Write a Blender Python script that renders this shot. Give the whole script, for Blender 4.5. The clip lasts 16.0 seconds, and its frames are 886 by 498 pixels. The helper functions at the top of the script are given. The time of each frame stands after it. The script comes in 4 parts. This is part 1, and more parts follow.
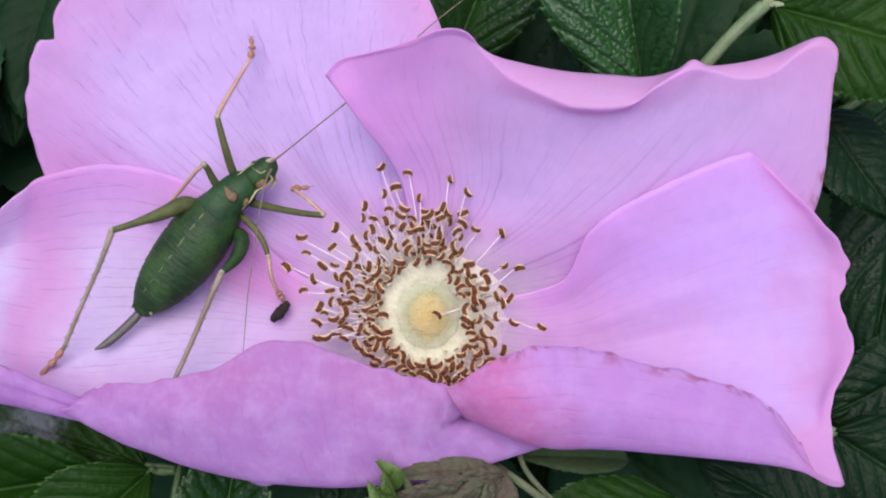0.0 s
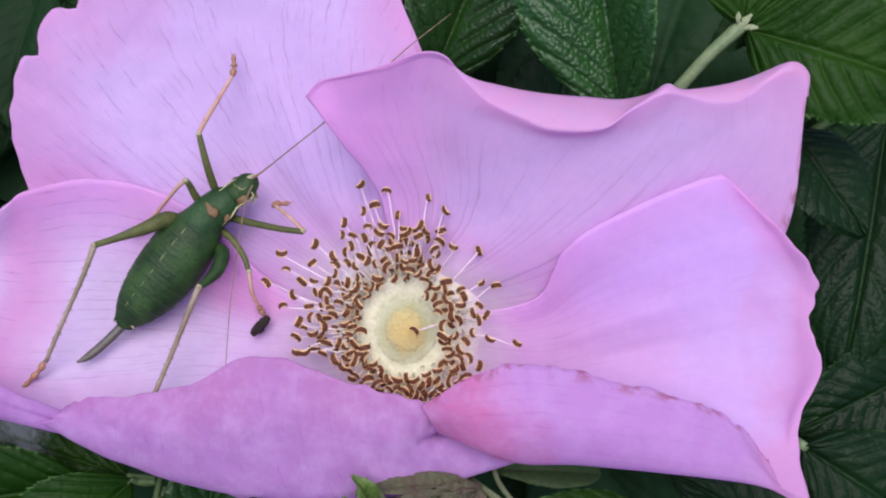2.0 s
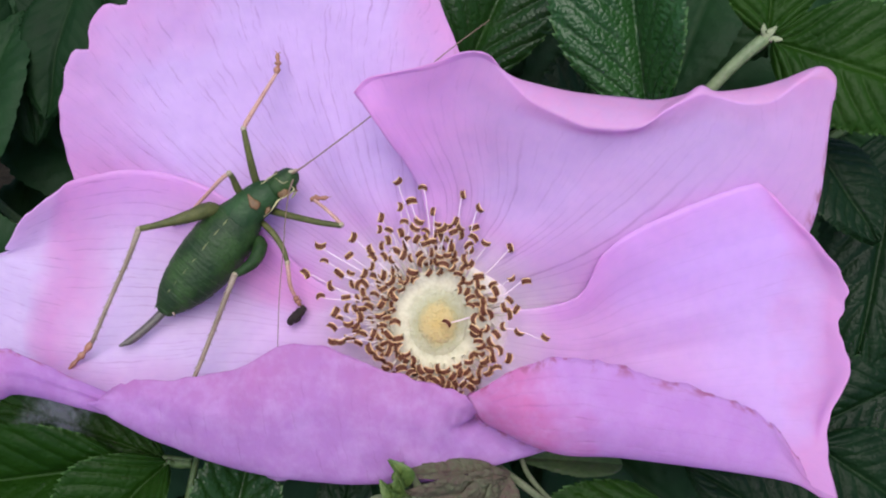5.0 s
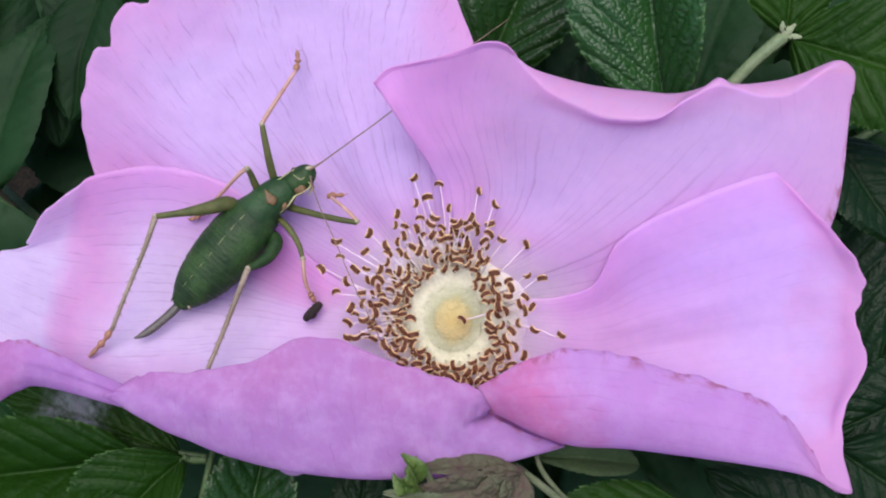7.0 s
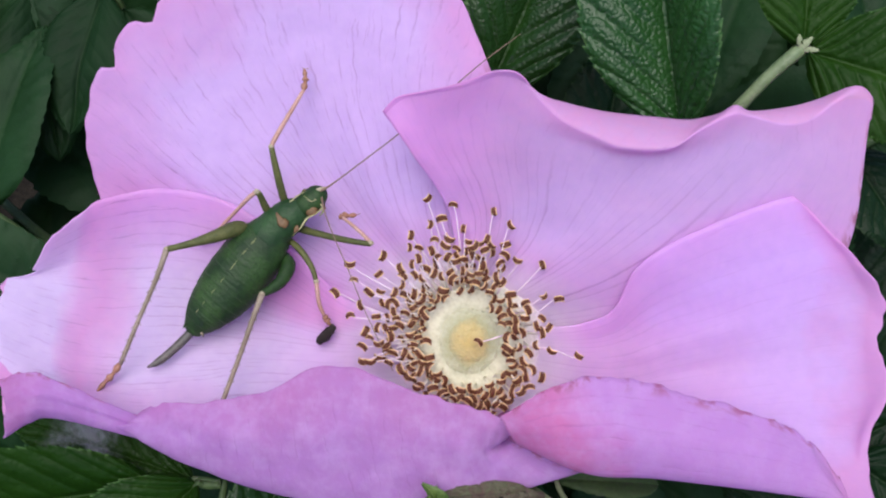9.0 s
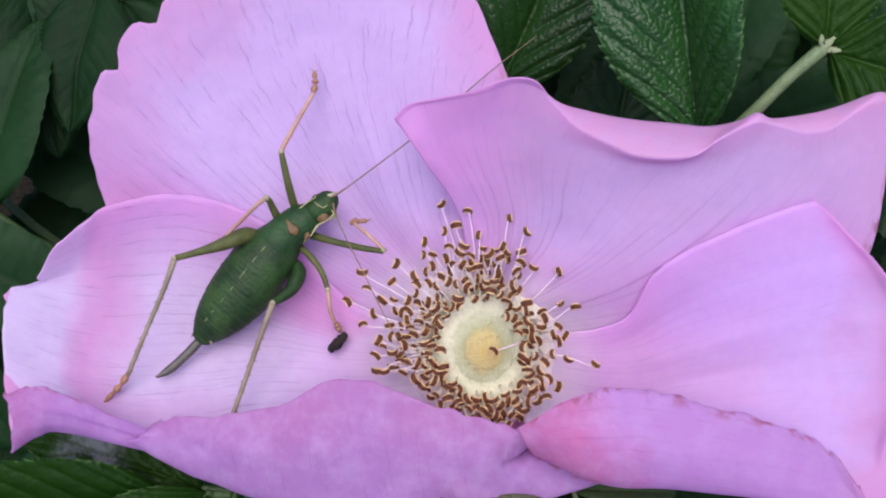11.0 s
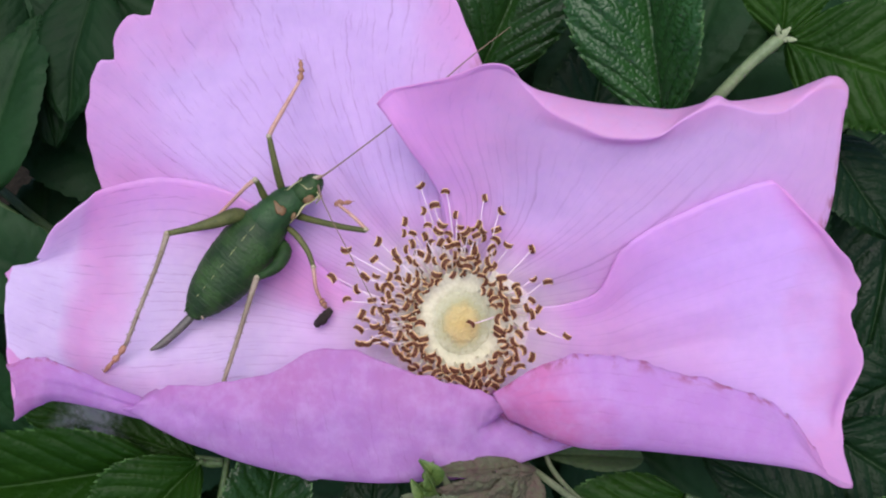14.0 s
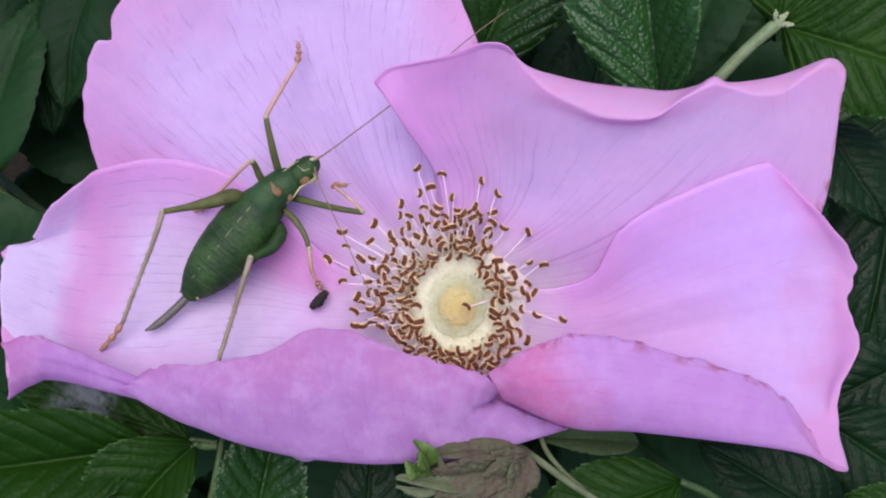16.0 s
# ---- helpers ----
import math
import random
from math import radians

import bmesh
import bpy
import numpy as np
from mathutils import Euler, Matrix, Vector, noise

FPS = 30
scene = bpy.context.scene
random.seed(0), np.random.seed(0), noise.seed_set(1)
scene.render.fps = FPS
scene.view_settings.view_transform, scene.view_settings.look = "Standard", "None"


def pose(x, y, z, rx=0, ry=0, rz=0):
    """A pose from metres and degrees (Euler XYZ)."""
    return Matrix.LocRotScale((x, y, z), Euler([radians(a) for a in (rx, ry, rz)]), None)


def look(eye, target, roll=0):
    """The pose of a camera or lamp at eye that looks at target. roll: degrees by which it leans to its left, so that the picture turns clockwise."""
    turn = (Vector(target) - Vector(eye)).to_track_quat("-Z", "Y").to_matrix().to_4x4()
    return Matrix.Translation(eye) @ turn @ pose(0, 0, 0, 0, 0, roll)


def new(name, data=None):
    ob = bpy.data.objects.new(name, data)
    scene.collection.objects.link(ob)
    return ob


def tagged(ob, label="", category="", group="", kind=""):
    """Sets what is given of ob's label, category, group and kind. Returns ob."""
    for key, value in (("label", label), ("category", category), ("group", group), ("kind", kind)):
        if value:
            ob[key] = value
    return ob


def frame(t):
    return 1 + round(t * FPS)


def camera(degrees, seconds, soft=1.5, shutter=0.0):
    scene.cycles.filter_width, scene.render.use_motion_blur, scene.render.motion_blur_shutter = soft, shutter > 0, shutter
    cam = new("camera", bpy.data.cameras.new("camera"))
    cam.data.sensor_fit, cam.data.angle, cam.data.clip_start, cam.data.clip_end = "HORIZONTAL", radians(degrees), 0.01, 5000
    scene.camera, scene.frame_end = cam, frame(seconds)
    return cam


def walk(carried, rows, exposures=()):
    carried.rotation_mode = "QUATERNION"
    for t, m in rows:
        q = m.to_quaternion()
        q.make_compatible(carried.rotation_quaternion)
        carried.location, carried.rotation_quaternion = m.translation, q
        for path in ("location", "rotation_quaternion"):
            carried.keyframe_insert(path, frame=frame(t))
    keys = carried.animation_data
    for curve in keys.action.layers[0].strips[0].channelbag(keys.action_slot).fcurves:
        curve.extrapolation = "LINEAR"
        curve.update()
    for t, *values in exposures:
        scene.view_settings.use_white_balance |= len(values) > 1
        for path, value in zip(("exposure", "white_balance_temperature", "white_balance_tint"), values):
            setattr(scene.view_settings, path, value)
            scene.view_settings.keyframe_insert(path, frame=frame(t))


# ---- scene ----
MM = 0.001
PLACE = pose(0, 0, 0.7, 30, 0, 0)  # the flower's middle; local axes: across, up the slope, towards the viewer

# ---- camera ----
# seconds, eye in mm and turn vector in degrees, both in the flower's space
ROWS = [
    (0, 0.65, 5.49, 82.42, 0.03, 0.20, -0.06),
    (0.5, 1.29, 5.94, 82.83, 0.22, 0.20, 0.01),
    (1, 0.57, 4.95, 83.03, 0.45, 0.10, 0.06),
    (1.5, 2.19, 6.46, 83.29, 0.19, -0.04, 0.21),
    (2, 2.03, 7.35, 83.74, -0.22, -0.19, 0.40),
    (2.5, 1.71, 6.35, 84.84, -0.34, -0.31, 0.49),
    (3, 1.88, 6.93, 84.47, -0.42, -0.50, 0.78),
    (3.5, 0.01, 6.38, 85.18, 0.40, -0.56, 0.99),
    (4, -0.53, 6.08, 85.65, 0.08, -0.83, 0.93),
    (4.2, -1.49, 6.26, 86.09, 0.19, -0.99, 1.79),
    (6.3, -2.15, 7.13, 87.13, -0.93, -0.17, 1.47),
    (6.5, -3.33, 5.18, 86.67, -0.00, 0.00, 1.94),
    (7, -0.73, 4.56, 86.86, 1.10, 0.90, 2.01),
    (7.5, 0.67, 9.81, 85.98, 0.08, 1.10, 1.39),
    (8, -2.58, 12.21, 85.71, -1.42, -0.45, 0.53),
    (8.2, -3.69, 7.97, 85.48, 0.01, 0.08, 1.32),
    (10.3, -2.61, 10.70, 85.35, -1.42, 0.11, 1.11),
    (10.5, -3.71, 10.90, 84.81, -1.64, 0.03, 1.10),
    (11, -5.40, 11.58, 83.77, -1.95, -0.38, 1.07),
    (11.5, -4.28, 13.21, 83.85, -1.84, -0.73, 0.93),
    (12, -4.68, 13.76, 83.43, -2.02, -0.88, 0.95),
    (12.5, -4.47, 14.00, 83.59, -2.05, -0.87, 1.09),
    (13, -4.63, 13.37, 84.14, -2.26, -0.91, 1.24),
    (13.5, -3.58, 12.28, 87.47, -2.28, -1.09, 1.04),
    (14, -4.29, 9.41, 88.75, -1.70, -0.91, 0.83),
    (14.5, -3.59, 9.15, 88.86, -1.60, -0.72, 1.07),
    (15, -3.08, 8.71, 88.53, -1.89, -0.89, 1.03),
    (15.5, -3.35, 7.37, 88.70, -1.88, -1.00, 1.12),
    (16, -3.87, 7.33, 88.73, -1.42, -0.89, 1.19),
]


def eye_pose(u, v, w, a, b, c):
    turn = Vector((radians(a), radians(b), radians(c)))
    spin = Matrix.Rotation(turn.length, 4, turn.normalized()) if turn.length > 1e-9 else Matrix.Identity(4)
    return PLACE @ Matrix.Translation((u * MM, v * MM, w * MM)) @ spin


cam = camera(50, 16.0, soft=2.1)
walk(cam, [(r[0], eye_pose(*r[1:])) for r in ROWS],
     [(0, 0.72), (2, 0.69), (3.5, 0.64), (4.2, 0.67), (6.5, 0.7), (7, 0.72), (8, 0.69), (10.5, 0.68), (12, 0.63), (13, 0.63), (14.5, 0.67), (16, 0.69)])

# ---- light ----
world = bpy.data.worlds.new("overcast sky")
scene.world = world
world.use_nodes = True
sky = world.node_tree.nodes.new("ShaderNodeTexSky")
sky.sky_type = "NISHITA"
sky.sun_disc = False
sky.sun_elevation = radians(79)
sky.sun_rotation = radians(200)
backing = world.node_tree.nodes["Background"]
backing.inputs["Strength"].default_value = 0.11
world.node_tree.links.new(sky.outputs["Color"], backing.inputs["Color"])
sun_data = bpy.data.lights.new("sun", "SUN")
sun_data.energy = 2.2
sun_data.angle = radians(52)
sun_data.color = (1.0, 0.955, 0.925)
sun = new("sun", sun_data)
sun.matrix_world = look((-0.08, -0.27, 2.1), (0, 0, 0.7))


# ---- materials ----
def graph(name):
    m = bpy.data.materials.new(name)
    m.use_nodes = True
    t = m.node_tree
    t.nodes.clear()
    return m, t


def node(t, kind, **values):
    n = t.nodes.new(kind)
    for k, v in values.items():
        n.inputs[k.replace("_", " ")].default_value = v
    return n


def math_node(t, op, a, b=0.0, c=0.0, clamp=False):
    n = t.nodes.new("ShaderNodeMath")
    n.operation = op
    n.use_clamp = clamp
    for slot, v in zip(n.inputs, (a, b, c)):
        if isinstance(v, (int, float)):
            slot.default_value = v
        else:
            t.links.new(v, slot)
    return n.outputs[0]


def ramp(t, fac, *stops):
    n = t.nodes.new("ShaderNodeValToRGB")
    while len(n.color_ramp.elements) < len(stops):
        n.color_ramp.elements.new(0.5)
    for e, (p, c) in zip(n.color_ramp.elements, stops):
        e.position = p
        e.color = (c, c, c, 1) if isinstance(c, (int, float)) else (*c, 1)
    t.links.new(fac, n.inputs["Fac"])
    return n.outputs["Color"]


def mix(t, fac, a, b, blend="MIX"):
    n = t.nodes.new("ShaderNodeMix")
    n.data_type, n.blend_type = "RGBA", blend
    for slot, v in ((n.inputs[0], fac), (n.inputs[6], a), (n.inputs[7], b)):
        if isinstance(v, (int, float)):
            slot.default_value = v
        elif isinstance(v, tuple):
            slot.default_value = (*v, 1)
        else:
            t.links.new(v, slot)
    return n.outputs[2]


def noise_at(t, coords, scale, detail=3.0, rough=0.5, stretch=None):
    if stretch:
        m = t.nodes.new("ShaderNodeMapping")
        m.inputs["Scale"].default_value = stretch
        t.links.new(coords, m.inputs["Vector"])
        coords = m.outputs["Vector"]
    n = node(t, "ShaderNodeTexNoise", Scale=scale, Detail=detail, Roughness=rough)
    t.links.new(coords, n.inputs["Vector"])
    return n.outputs["Fac"]


def coords_of(t, which="Object"):
    return t.nodes.new("ShaderNodeTexCoord").outputs[which]


def bump(t, height, strength, distance):
    n = node(t, "ShaderNodeBump", Strength=strength, Distance=distance)
    t.links.new(height, n.inputs["Height"])
    return n.outputs["Normal"]


def close(t, colour, rough, normal=None, thin=0.0, spec=0.5, thin_colour=None, coat=0.0, sheen=0.0):
    """Principled surface, mixed with light that passes through where it is thin."""
    p = t.nodes.new("ShaderNodeBsdfPrincipled")
    p.inputs["Specular IOR Level"].default_value = spec
    p.inputs["Coat Weight"].default_value = coat
    p.inputs["Coat Roughness"].default_value = 0.25
    p.inputs["Sheen Weight"].default_value = sheen
    for slot, v in (("Base Color", colour), ("Roughness", rough)):
        if isinstance(v, tuple):
            p.inputs[slot].default_value = (*v, 1)
        elif isinstance(v, (int, float)):
            p.inputs[slot].default_value = v
        else:
            t.links.new(v, p.inputs[slot])
    if normal:
        t.links.new(normal, p.inputs["Normal"])
    out = t.nodes.new("ShaderNodeOutputMaterial")
    if thin:
        tr = t.nodes.new("ShaderNodeBsdfTranslucent")
        c = thin_colour or colour
        if isinstance(c, tuple):
            tr.inputs["Color"].default_value = (*c, 1)
        else:
            t.links.new(c, tr.inputs["Color"])
        mx = node(t, "ShaderNodeMixShader", Fac=thin)
        t.links.new(p.outputs[0], mx.inputs[1])
        t.links.new(tr.outputs[0], mx.inputs[2])
        t.links.new(mx.outputs[0], out.inputs["Surface"])
    else:
        t.links.new(p.outputs[0], out.inputs["Surface"])


def petal_material(name, pale, flush, rim, vein, crumple=1.0, claw=(0.92, 0.82, 0.90), stops=(0.18, 0.40, 0.68, 0.95), band=0.0, dashes=1.0, blush=0.55, inward=0.40, cloud=0.0, spots=()):
    m, t = graph(name)
    uv = coords_of(t, "UV")
    ob = coords_of(t)
    s = node(t, "ShaderNodeSeparateXYZ")
    t.links.new(uv, s.inputs[0])
    across, along = s.outputs["X"], s.outputs["Y"]
    blotch = noise_at(t, ob, 110, 4)
    wide = math_node(t, "ADD", along, math_node(t, "MULTIPLY_ADD", blotch, 0.6, -0.30))
    tone = ramp(t, wide, (stops[0], flush), (stops[1], pale), (stops[2], pale), (stops[3], rim))
    tone = mix(t, ramp(t, along, (0.05, 1.0), (0.20, 0.0)), tone, claw)
    # the side margins blush
    flank = math_node(t, "ABSOLUTE", math_node(t, "SUBTRACT", across, 0.5))
    warm = math_node(t, "MULTIPLY", ramp(t, math_node(t, "MULTIPLY_ADD", blotch, 0.12, flank), (inward, 0.0), (0.55, 1.0)), ramp(t, along, (0.2, 0.0), (0.4, 1.0)))
    tone = mix(t, math_node(t, "MULTIPLY", warm, blush), tone, rim)
    if band:  # a flushed crease across the petal
        tone = mix(t, math_node(t, "MULTIPLY", ramp(t, math_node(t, "MULTIPLY_ADD", blotch, 0.25, along), (0.68, 0.0), (0.80, 1.0), (0.85, 0.75), (0.91, 0.0)), band), tone, rim)
    for x, y, wide_x, wide_y, deep in spots:  # flushed patches
        reach = math_node(t, "ADD", math_node(t, "POWER", math_node(t, "ABSOLUTE", math_node(t, "DIVIDE", math_node(t, "SUBTRACT", across, x), wide_x)), 2.0), math_node(t, "POWER", math_node(t, "ABSOLUTE", math_node(t, "DIVIDE", math_node(t, "SUBTRACT", along, y), wide_y)), 2.0))
        tone = mix(t, math_node(t, "MULTIPLY", ramp(t, math_node(t, "MULTIPLY_ADD", math_node(t, "SUBTRACT", blotch, 0.5), 1.2, reach), (0.1, 1.0), (1.0, 0.0)), deep), tone, rim)
    # veins run from the claw to the margin, wander, and break up into dashes
    bend = math_node(t, "ADD", math_node(t, "MULTIPLY", noise_at(t, uv, 1.0, 3, 0.6, (6, 3, 1)), 1.2), math_node(t, "MULTIPLY", noise_at(t, uv, 1.0, 2, 0.6, (45, 22, 7)), 0.45))
    lane = math_node(t, "FRACT", math_node(t, "MULTIPLY_ADD", across, 34.0, bend))
    line = ramp(t, math_node(t, "ABSOLUTE", math_node(t, "SUBTRACT", lane, 0.5)), (0.015, 1.0), (0.075, 0.0))
    lane2 = math_node(t, "FRACT", math_node(t, "MULTIPLY_ADD", across, 61.0, math_node(t, "MULTIPLY", bend, 2.2)))
    line2 = ramp(t, math_node(t, "ABSOLUTE", math_node(t, "SUBTRACT", lane2, 0.5)), (0.02, 0.6), (0.11, 0.0))
    dash = ramp(t, noise_at(t, uv, 1.0, 3, 0.6, (46, 9, 1)), (0.46, 0.0), (0.62, 1.0))
    dash2 = ramp(t, noise_at(t, uv, 1.0, 3, 0.6, (66, 13, 3)), (0.52, 0.0), (0.66, 1.0))
    lines = math_node(t, "MAXIMUM", math_node(t, "MULTIPLY", line, dash), math_node(t, "MULTIPLY", line2, dash2))
    thick = ramp(t, math_node(t, "ABSOLUTE", math_node(t, "SUBTRACT", lane, 0.5)), (0.03, 1.0), (0.16, 0.0))
    near = math_node(t, "MULTIPLY", thick, ramp(t, along, (0.06, 0.5), (0.14, 1.0), (0.30, 0.9), (0.62, 0.0)))
    near = math_node(t, "MULTIPLY", near, ramp(t, noise_at(t, uv, 1.0, 2, 0.6, (30, 1.6, 5)), (0.44, 0.0), (0.62, 1.0)))
    fade = ramp(t, along, (0.0, 0.3), (0.25, 1.0), (0.8, 0.9), (0.97, 0.5))
    veins = math_node(t, "MAXIMUM", math_node(t, "MULTIPLY", lines, math_node(t, "MULTIPLY", fade, dashes)), math_node(t, "MULTIPLY", near, 0.7))
    c = mix(t, math_node(t, "MULTIPLY", veins, vein), tone, (0.44, 0.16, 0.44))
    mott = ramp(t, noise_at(t, ob, 1100, 3), (0.3, 0.0), (0.7, 1.0))
    c = mix(t, math_node(t, "MULTIPLY", mott, 0.14), c, (0.62, 0.40, 0.82))
    if cloud:  # pale, worn patches
        c = mix(t, math_node(t, "MULTIPLY", ramp(t, noise_at(t, ob, 420, 6, 0.7), (0.44, 0.0), (0.66, 1.0)), cloud), c, (0.80, 0.57, 0.87))
    # a thin deeper line where the side margins are bruised
    off = math_node(t, "SUBTRACT", across, 0.5)
    bruise = math_node(t, "MULTIPLY", ramp(t, off, (0.470, 0.0), (0.492, 1.0)), ramp(t, noise_at(t, uv, 1.0, 3, 0.6, (30, 22, 1)), (0.48, 0.0), (0.60, 1.0)))
    c = mix(t, math_node(t, "MULTIPLY", bruise, 0.7), c, (0.50, 0.14, 0.26))
    fine = noise_at(t, uv, 1.0, 3, 0.6, (130, 14, 1))
    crinkle = math_node(t, "ADD", math_node(t, "MULTIPLY", noise_at(t, ob, 300, 4, 0.55), 0.9), math_node(t, "MULTIPLY", noise_at(t, ob, 1500, 3), 0.3))
    relief = math_node(t, "ADD", math_node(t, "MULTIPLY", fine, 0.35 / crumple**2), crinkle)
    relief = math_node(t, "SUBTRACT", relief, math_node(t, "MULTIPLY", veins, 0.6 * vein))
    close(t, c, 0.5, bump(t, relief, 0.5, 0.0002 * crumple), 0.58, 0.25, sheen=0.1)
    return m


def leaf_material(name, low, high, gloss, spec=0.35, veins=0.3, mildew=False, relief=0.00012, edge_glints=0.7):
    m, t = graph(name)
    uv = coords_of(t, "UV")
    ob = coords_of(t)
    s = node(t, "ShaderNodeSeparateXYZ")
    t.links.new(uv, s.inputs[0])
    side = math_node(t, "ABSOLUTE", math_node(t, "SUBTRACT", s.outputs["X"], 0.5))
    rnd = t.nodes.new("ShaderNodeObjectInfo").outputs["Random"]
    patch = ramp(t, noise_at(t, ob, 150, 4, 0.6), (0.3, 0.0), (0.7, 1.0))
    c = mix(t, math_node(t, "MULTIPLY_ADD", rnd, 0.3, math_node(t, "MULTIPLY", patch, 0.7)), low, high)
    rib = ramp(t, side, (0.0, 1.0), (0.010, 0.6), (0.02, 0.0))
    phase = math_node(t, "FRACT", math_node(t, "SUBTRACT", math_node(t, "MULTIPLY", s.outputs["Y"], 9.0), math_node(t, "MULTIPLY", side, 5.0)))
    vein = ramp(t, phase, (0.0, 1.0), (0.05, 0.0), (0.94, 0.0), (1.0, 1.0))
    c = mix(t, math_node(t, "MULTIPLY", rib, veins), c, (0.045, 0.10, 0.015))
    c = mix(t, math_node(t, "MULTIPLY", vein, 0.6 * veins), c, (0.035, 0.085, 0.012))
    # pale tooth tips and their glints, painted along the margin
    edge = math_node(t, "MULTIPLY", ramp(t, side, (0.475, 0.0), (0.49, 1.0)), ramp(t, noise_at(t, ob, 1300, 2), (0.46, 0.0), (0.56, 1.0)))
    c = mix(t, math_node(t, "MULTIPLY", edge, edge_glints), c, (0.10, 0.20, 0.06))
    cell = node(t, "ShaderNodeTexVoronoi", Scale=2400)
    cell.feature = "SMOOTH_F1"
    cell.inputs["Smoothness"].default_value = 0.6
    t.links.new(ob, cell.inputs["Vector"])
    dome = math_node(t, "MULTIPLY", math_node(t, "POWER", cell.outputs["Distance"], 2.0), -1.6)
    h = math_node(t, "ADD", dome, math_node(t, "MULTIPLY", noise_at(t, ob, 5200, 2), 0.35))
    rough = math_node(t, "MULTIPLY_ADD", noise_at(t, ob, 120, 3), 0.3, gloss)
    if mildew:
        spots = ramp(t, noise_at(t, ob, 300, 6, 0.7), (0.44, 0.0), (0.60, 1.0))
        ring = ramp(t, s.outputs["Y"], (0.34, 0.0), (0.46, 1.0), (0.64, 1.0), (0.78, 0.0))
        c = mix(t, math_node(t, "MULTIPLY", math_node(t, "MULTIPLY", spots, ring), 0.6), c, (0.28, 0.30, 0.33))
    close(t, c, rough, bump(t, h, 0.8, relief), 0.12, spec, thin_colour=(0.04, 0.11, 0.01))
    return m


def plain_material(name, a, b, scale, rough, relief=0.3, depth=0.0001, thin=0.0, spec=0.4, coat=0.0):
    """Two tones in fine and coarse blotches with a little relief."""
    m, t = graph(name)
    ob = coords_of(t)
    n1, n2 = noise_at(t, ob, scale, 4, 0.6), noise_at(t, ob, scale * 6, 3)
    f = ramp(t, math_node(t, "MULTIPLY_ADD", n2, 0.5, math_node(t, "MULTIPLY", n1, 0.5)), (0.36, 0.0), (0.64, 1.0))
    close(t, mix(t, f, a, b), rough, bump(t, n2, relief, depth), thin, spec, coat=coat)
    return m


def speckled_material(name, a, b, dots, scale):
    """Insect skin: green in two tones with fine dark points."""
    m, t = graph(name)
    ob = coords_of(t)
    c = mix(t, ramp(t, noise_at(t, ob, 500, 3), (0.35, 0.0), (0.65, 1.0)), a, b)
    v = node(t, "ShaderNodeTexVoronoi", Scale=scale)
    t.links.new(ob, v.inputs["Vector"])
    c = mix(t, ramp(t, v.outputs["Distance"], (0.20, 0.8), (0.34, 0.0)), c, dots)
    close(t, c, 0.55, bump(t, noise_at(t, ob, 2600, 3), 0.6, 0.00015), 0.0, 0.3)
    return m


SPOTS = ((0.12, 0.24, 0.20, 0.13, 0.85), (0.62, 0.50, 0.10, 0.12, 0.3))
PETAL = petal_material("petal inner side", (0.875, 0.65, 0.98), (0.89, 0.58, 0.92), (0.89, 0.50, 0.85), 0.45, stops=(0.18, 0.40, 0.76, 1.05), spots=((0.08, 0.80, 0.30, 0.34, 0.5),))
PETAL_BANDED = petal_material("petal inner side, flushed crease", (0.91, 0.75, 0.99), (0.90, 0.625, 0.945), (0.89, 0.455, 0.81), 0.4, stops=(0.18, 0.40, 1.05, 1.4), band=0.85, blush=0.65, inward=0.30, spots=SPOTS)
PETAL_PLAIN = petal_material("petal inner side, faint veins", (0.88, 0.615, 0.98), (0.895, 0.565, 0.90), (0.88, 0.475, 0.82), 0.36, stops=(0.34, 0.60, 0.74, 0.88), dashes=0.3, blush=0.35, inward=0.44)
PETAL_UPPER = petal_material("upper petal, flushed sides", (0.885, 0.62, 0.95), (0.895, 0.57, 0.90), (0.88, 0.455, 0.79), 0.65, stops=(0.20, 0.40, 0.80, 1.05), dashes=0.22, blush=0.45, inward=0.28, spots=((0.14, 0.62, 0.32, 0.40, 0.55), (0.45, 0.80, 0.45, 0.16, 0.45)))
PETAL_OUTER = petal_material("petal outer side", (0.63, 0.325, 0.685), (0.70, 0.255, 0.545), (0.645, 0.285, 0.605), 0.3, 2.4, (0.68, 0.25, 0.54), (0.21, 0.31, 0.7, 1.0), blush=0.0, cloud=0.42)
PETAL_FLAP = petal_material("petal outer side, folded over", (0.70, 0.385, 0.745), (0.76, 0.28, 0.57), (0.74, 0.37, 0.69), 0.3, 2.4, (0.70, 0.26, 0.55), (0.24, 0.40, 0.75, 1.0), blush=0.0, cloud=0.35)
PETAL_TURNED = petal_material("petal margin, turned back", (0.89, 0.555, 0.82), (0.89, 0.555, 0.82), (0.89, 0.50, 0.78), 0.3, 1.8, dashes=0.5, cloud=0.4)
LEAF = leaf_material("leaf upper side", (0.005, 0.023, 0.003), (0.013, 0.047, 0.007), 0.17, 0.28, 0.15, relief=0.00009)
LEAF_GLOSS = leaf_material("waxy leaf upper side", (0.008, 0.040, 0.008), (0.024, 0.085, 0.018), 0.16, 0.32, 0.12)
LEAF_BRIGHT = leaf_material("young leaf", (0.0055, 0.0265, 0.0013), (0.016, 0.052, 0.0030), 0.38, 0.15, 0.14, relief=0.00006, edge_glints=0.5)
LEAF_MILDEW = leaf_material("leaf with mildew", (0.006, 0.024, 0.002), (0.015, 0.042, 0.0045), 0.3, 0.12, 0.12, mildew=True)
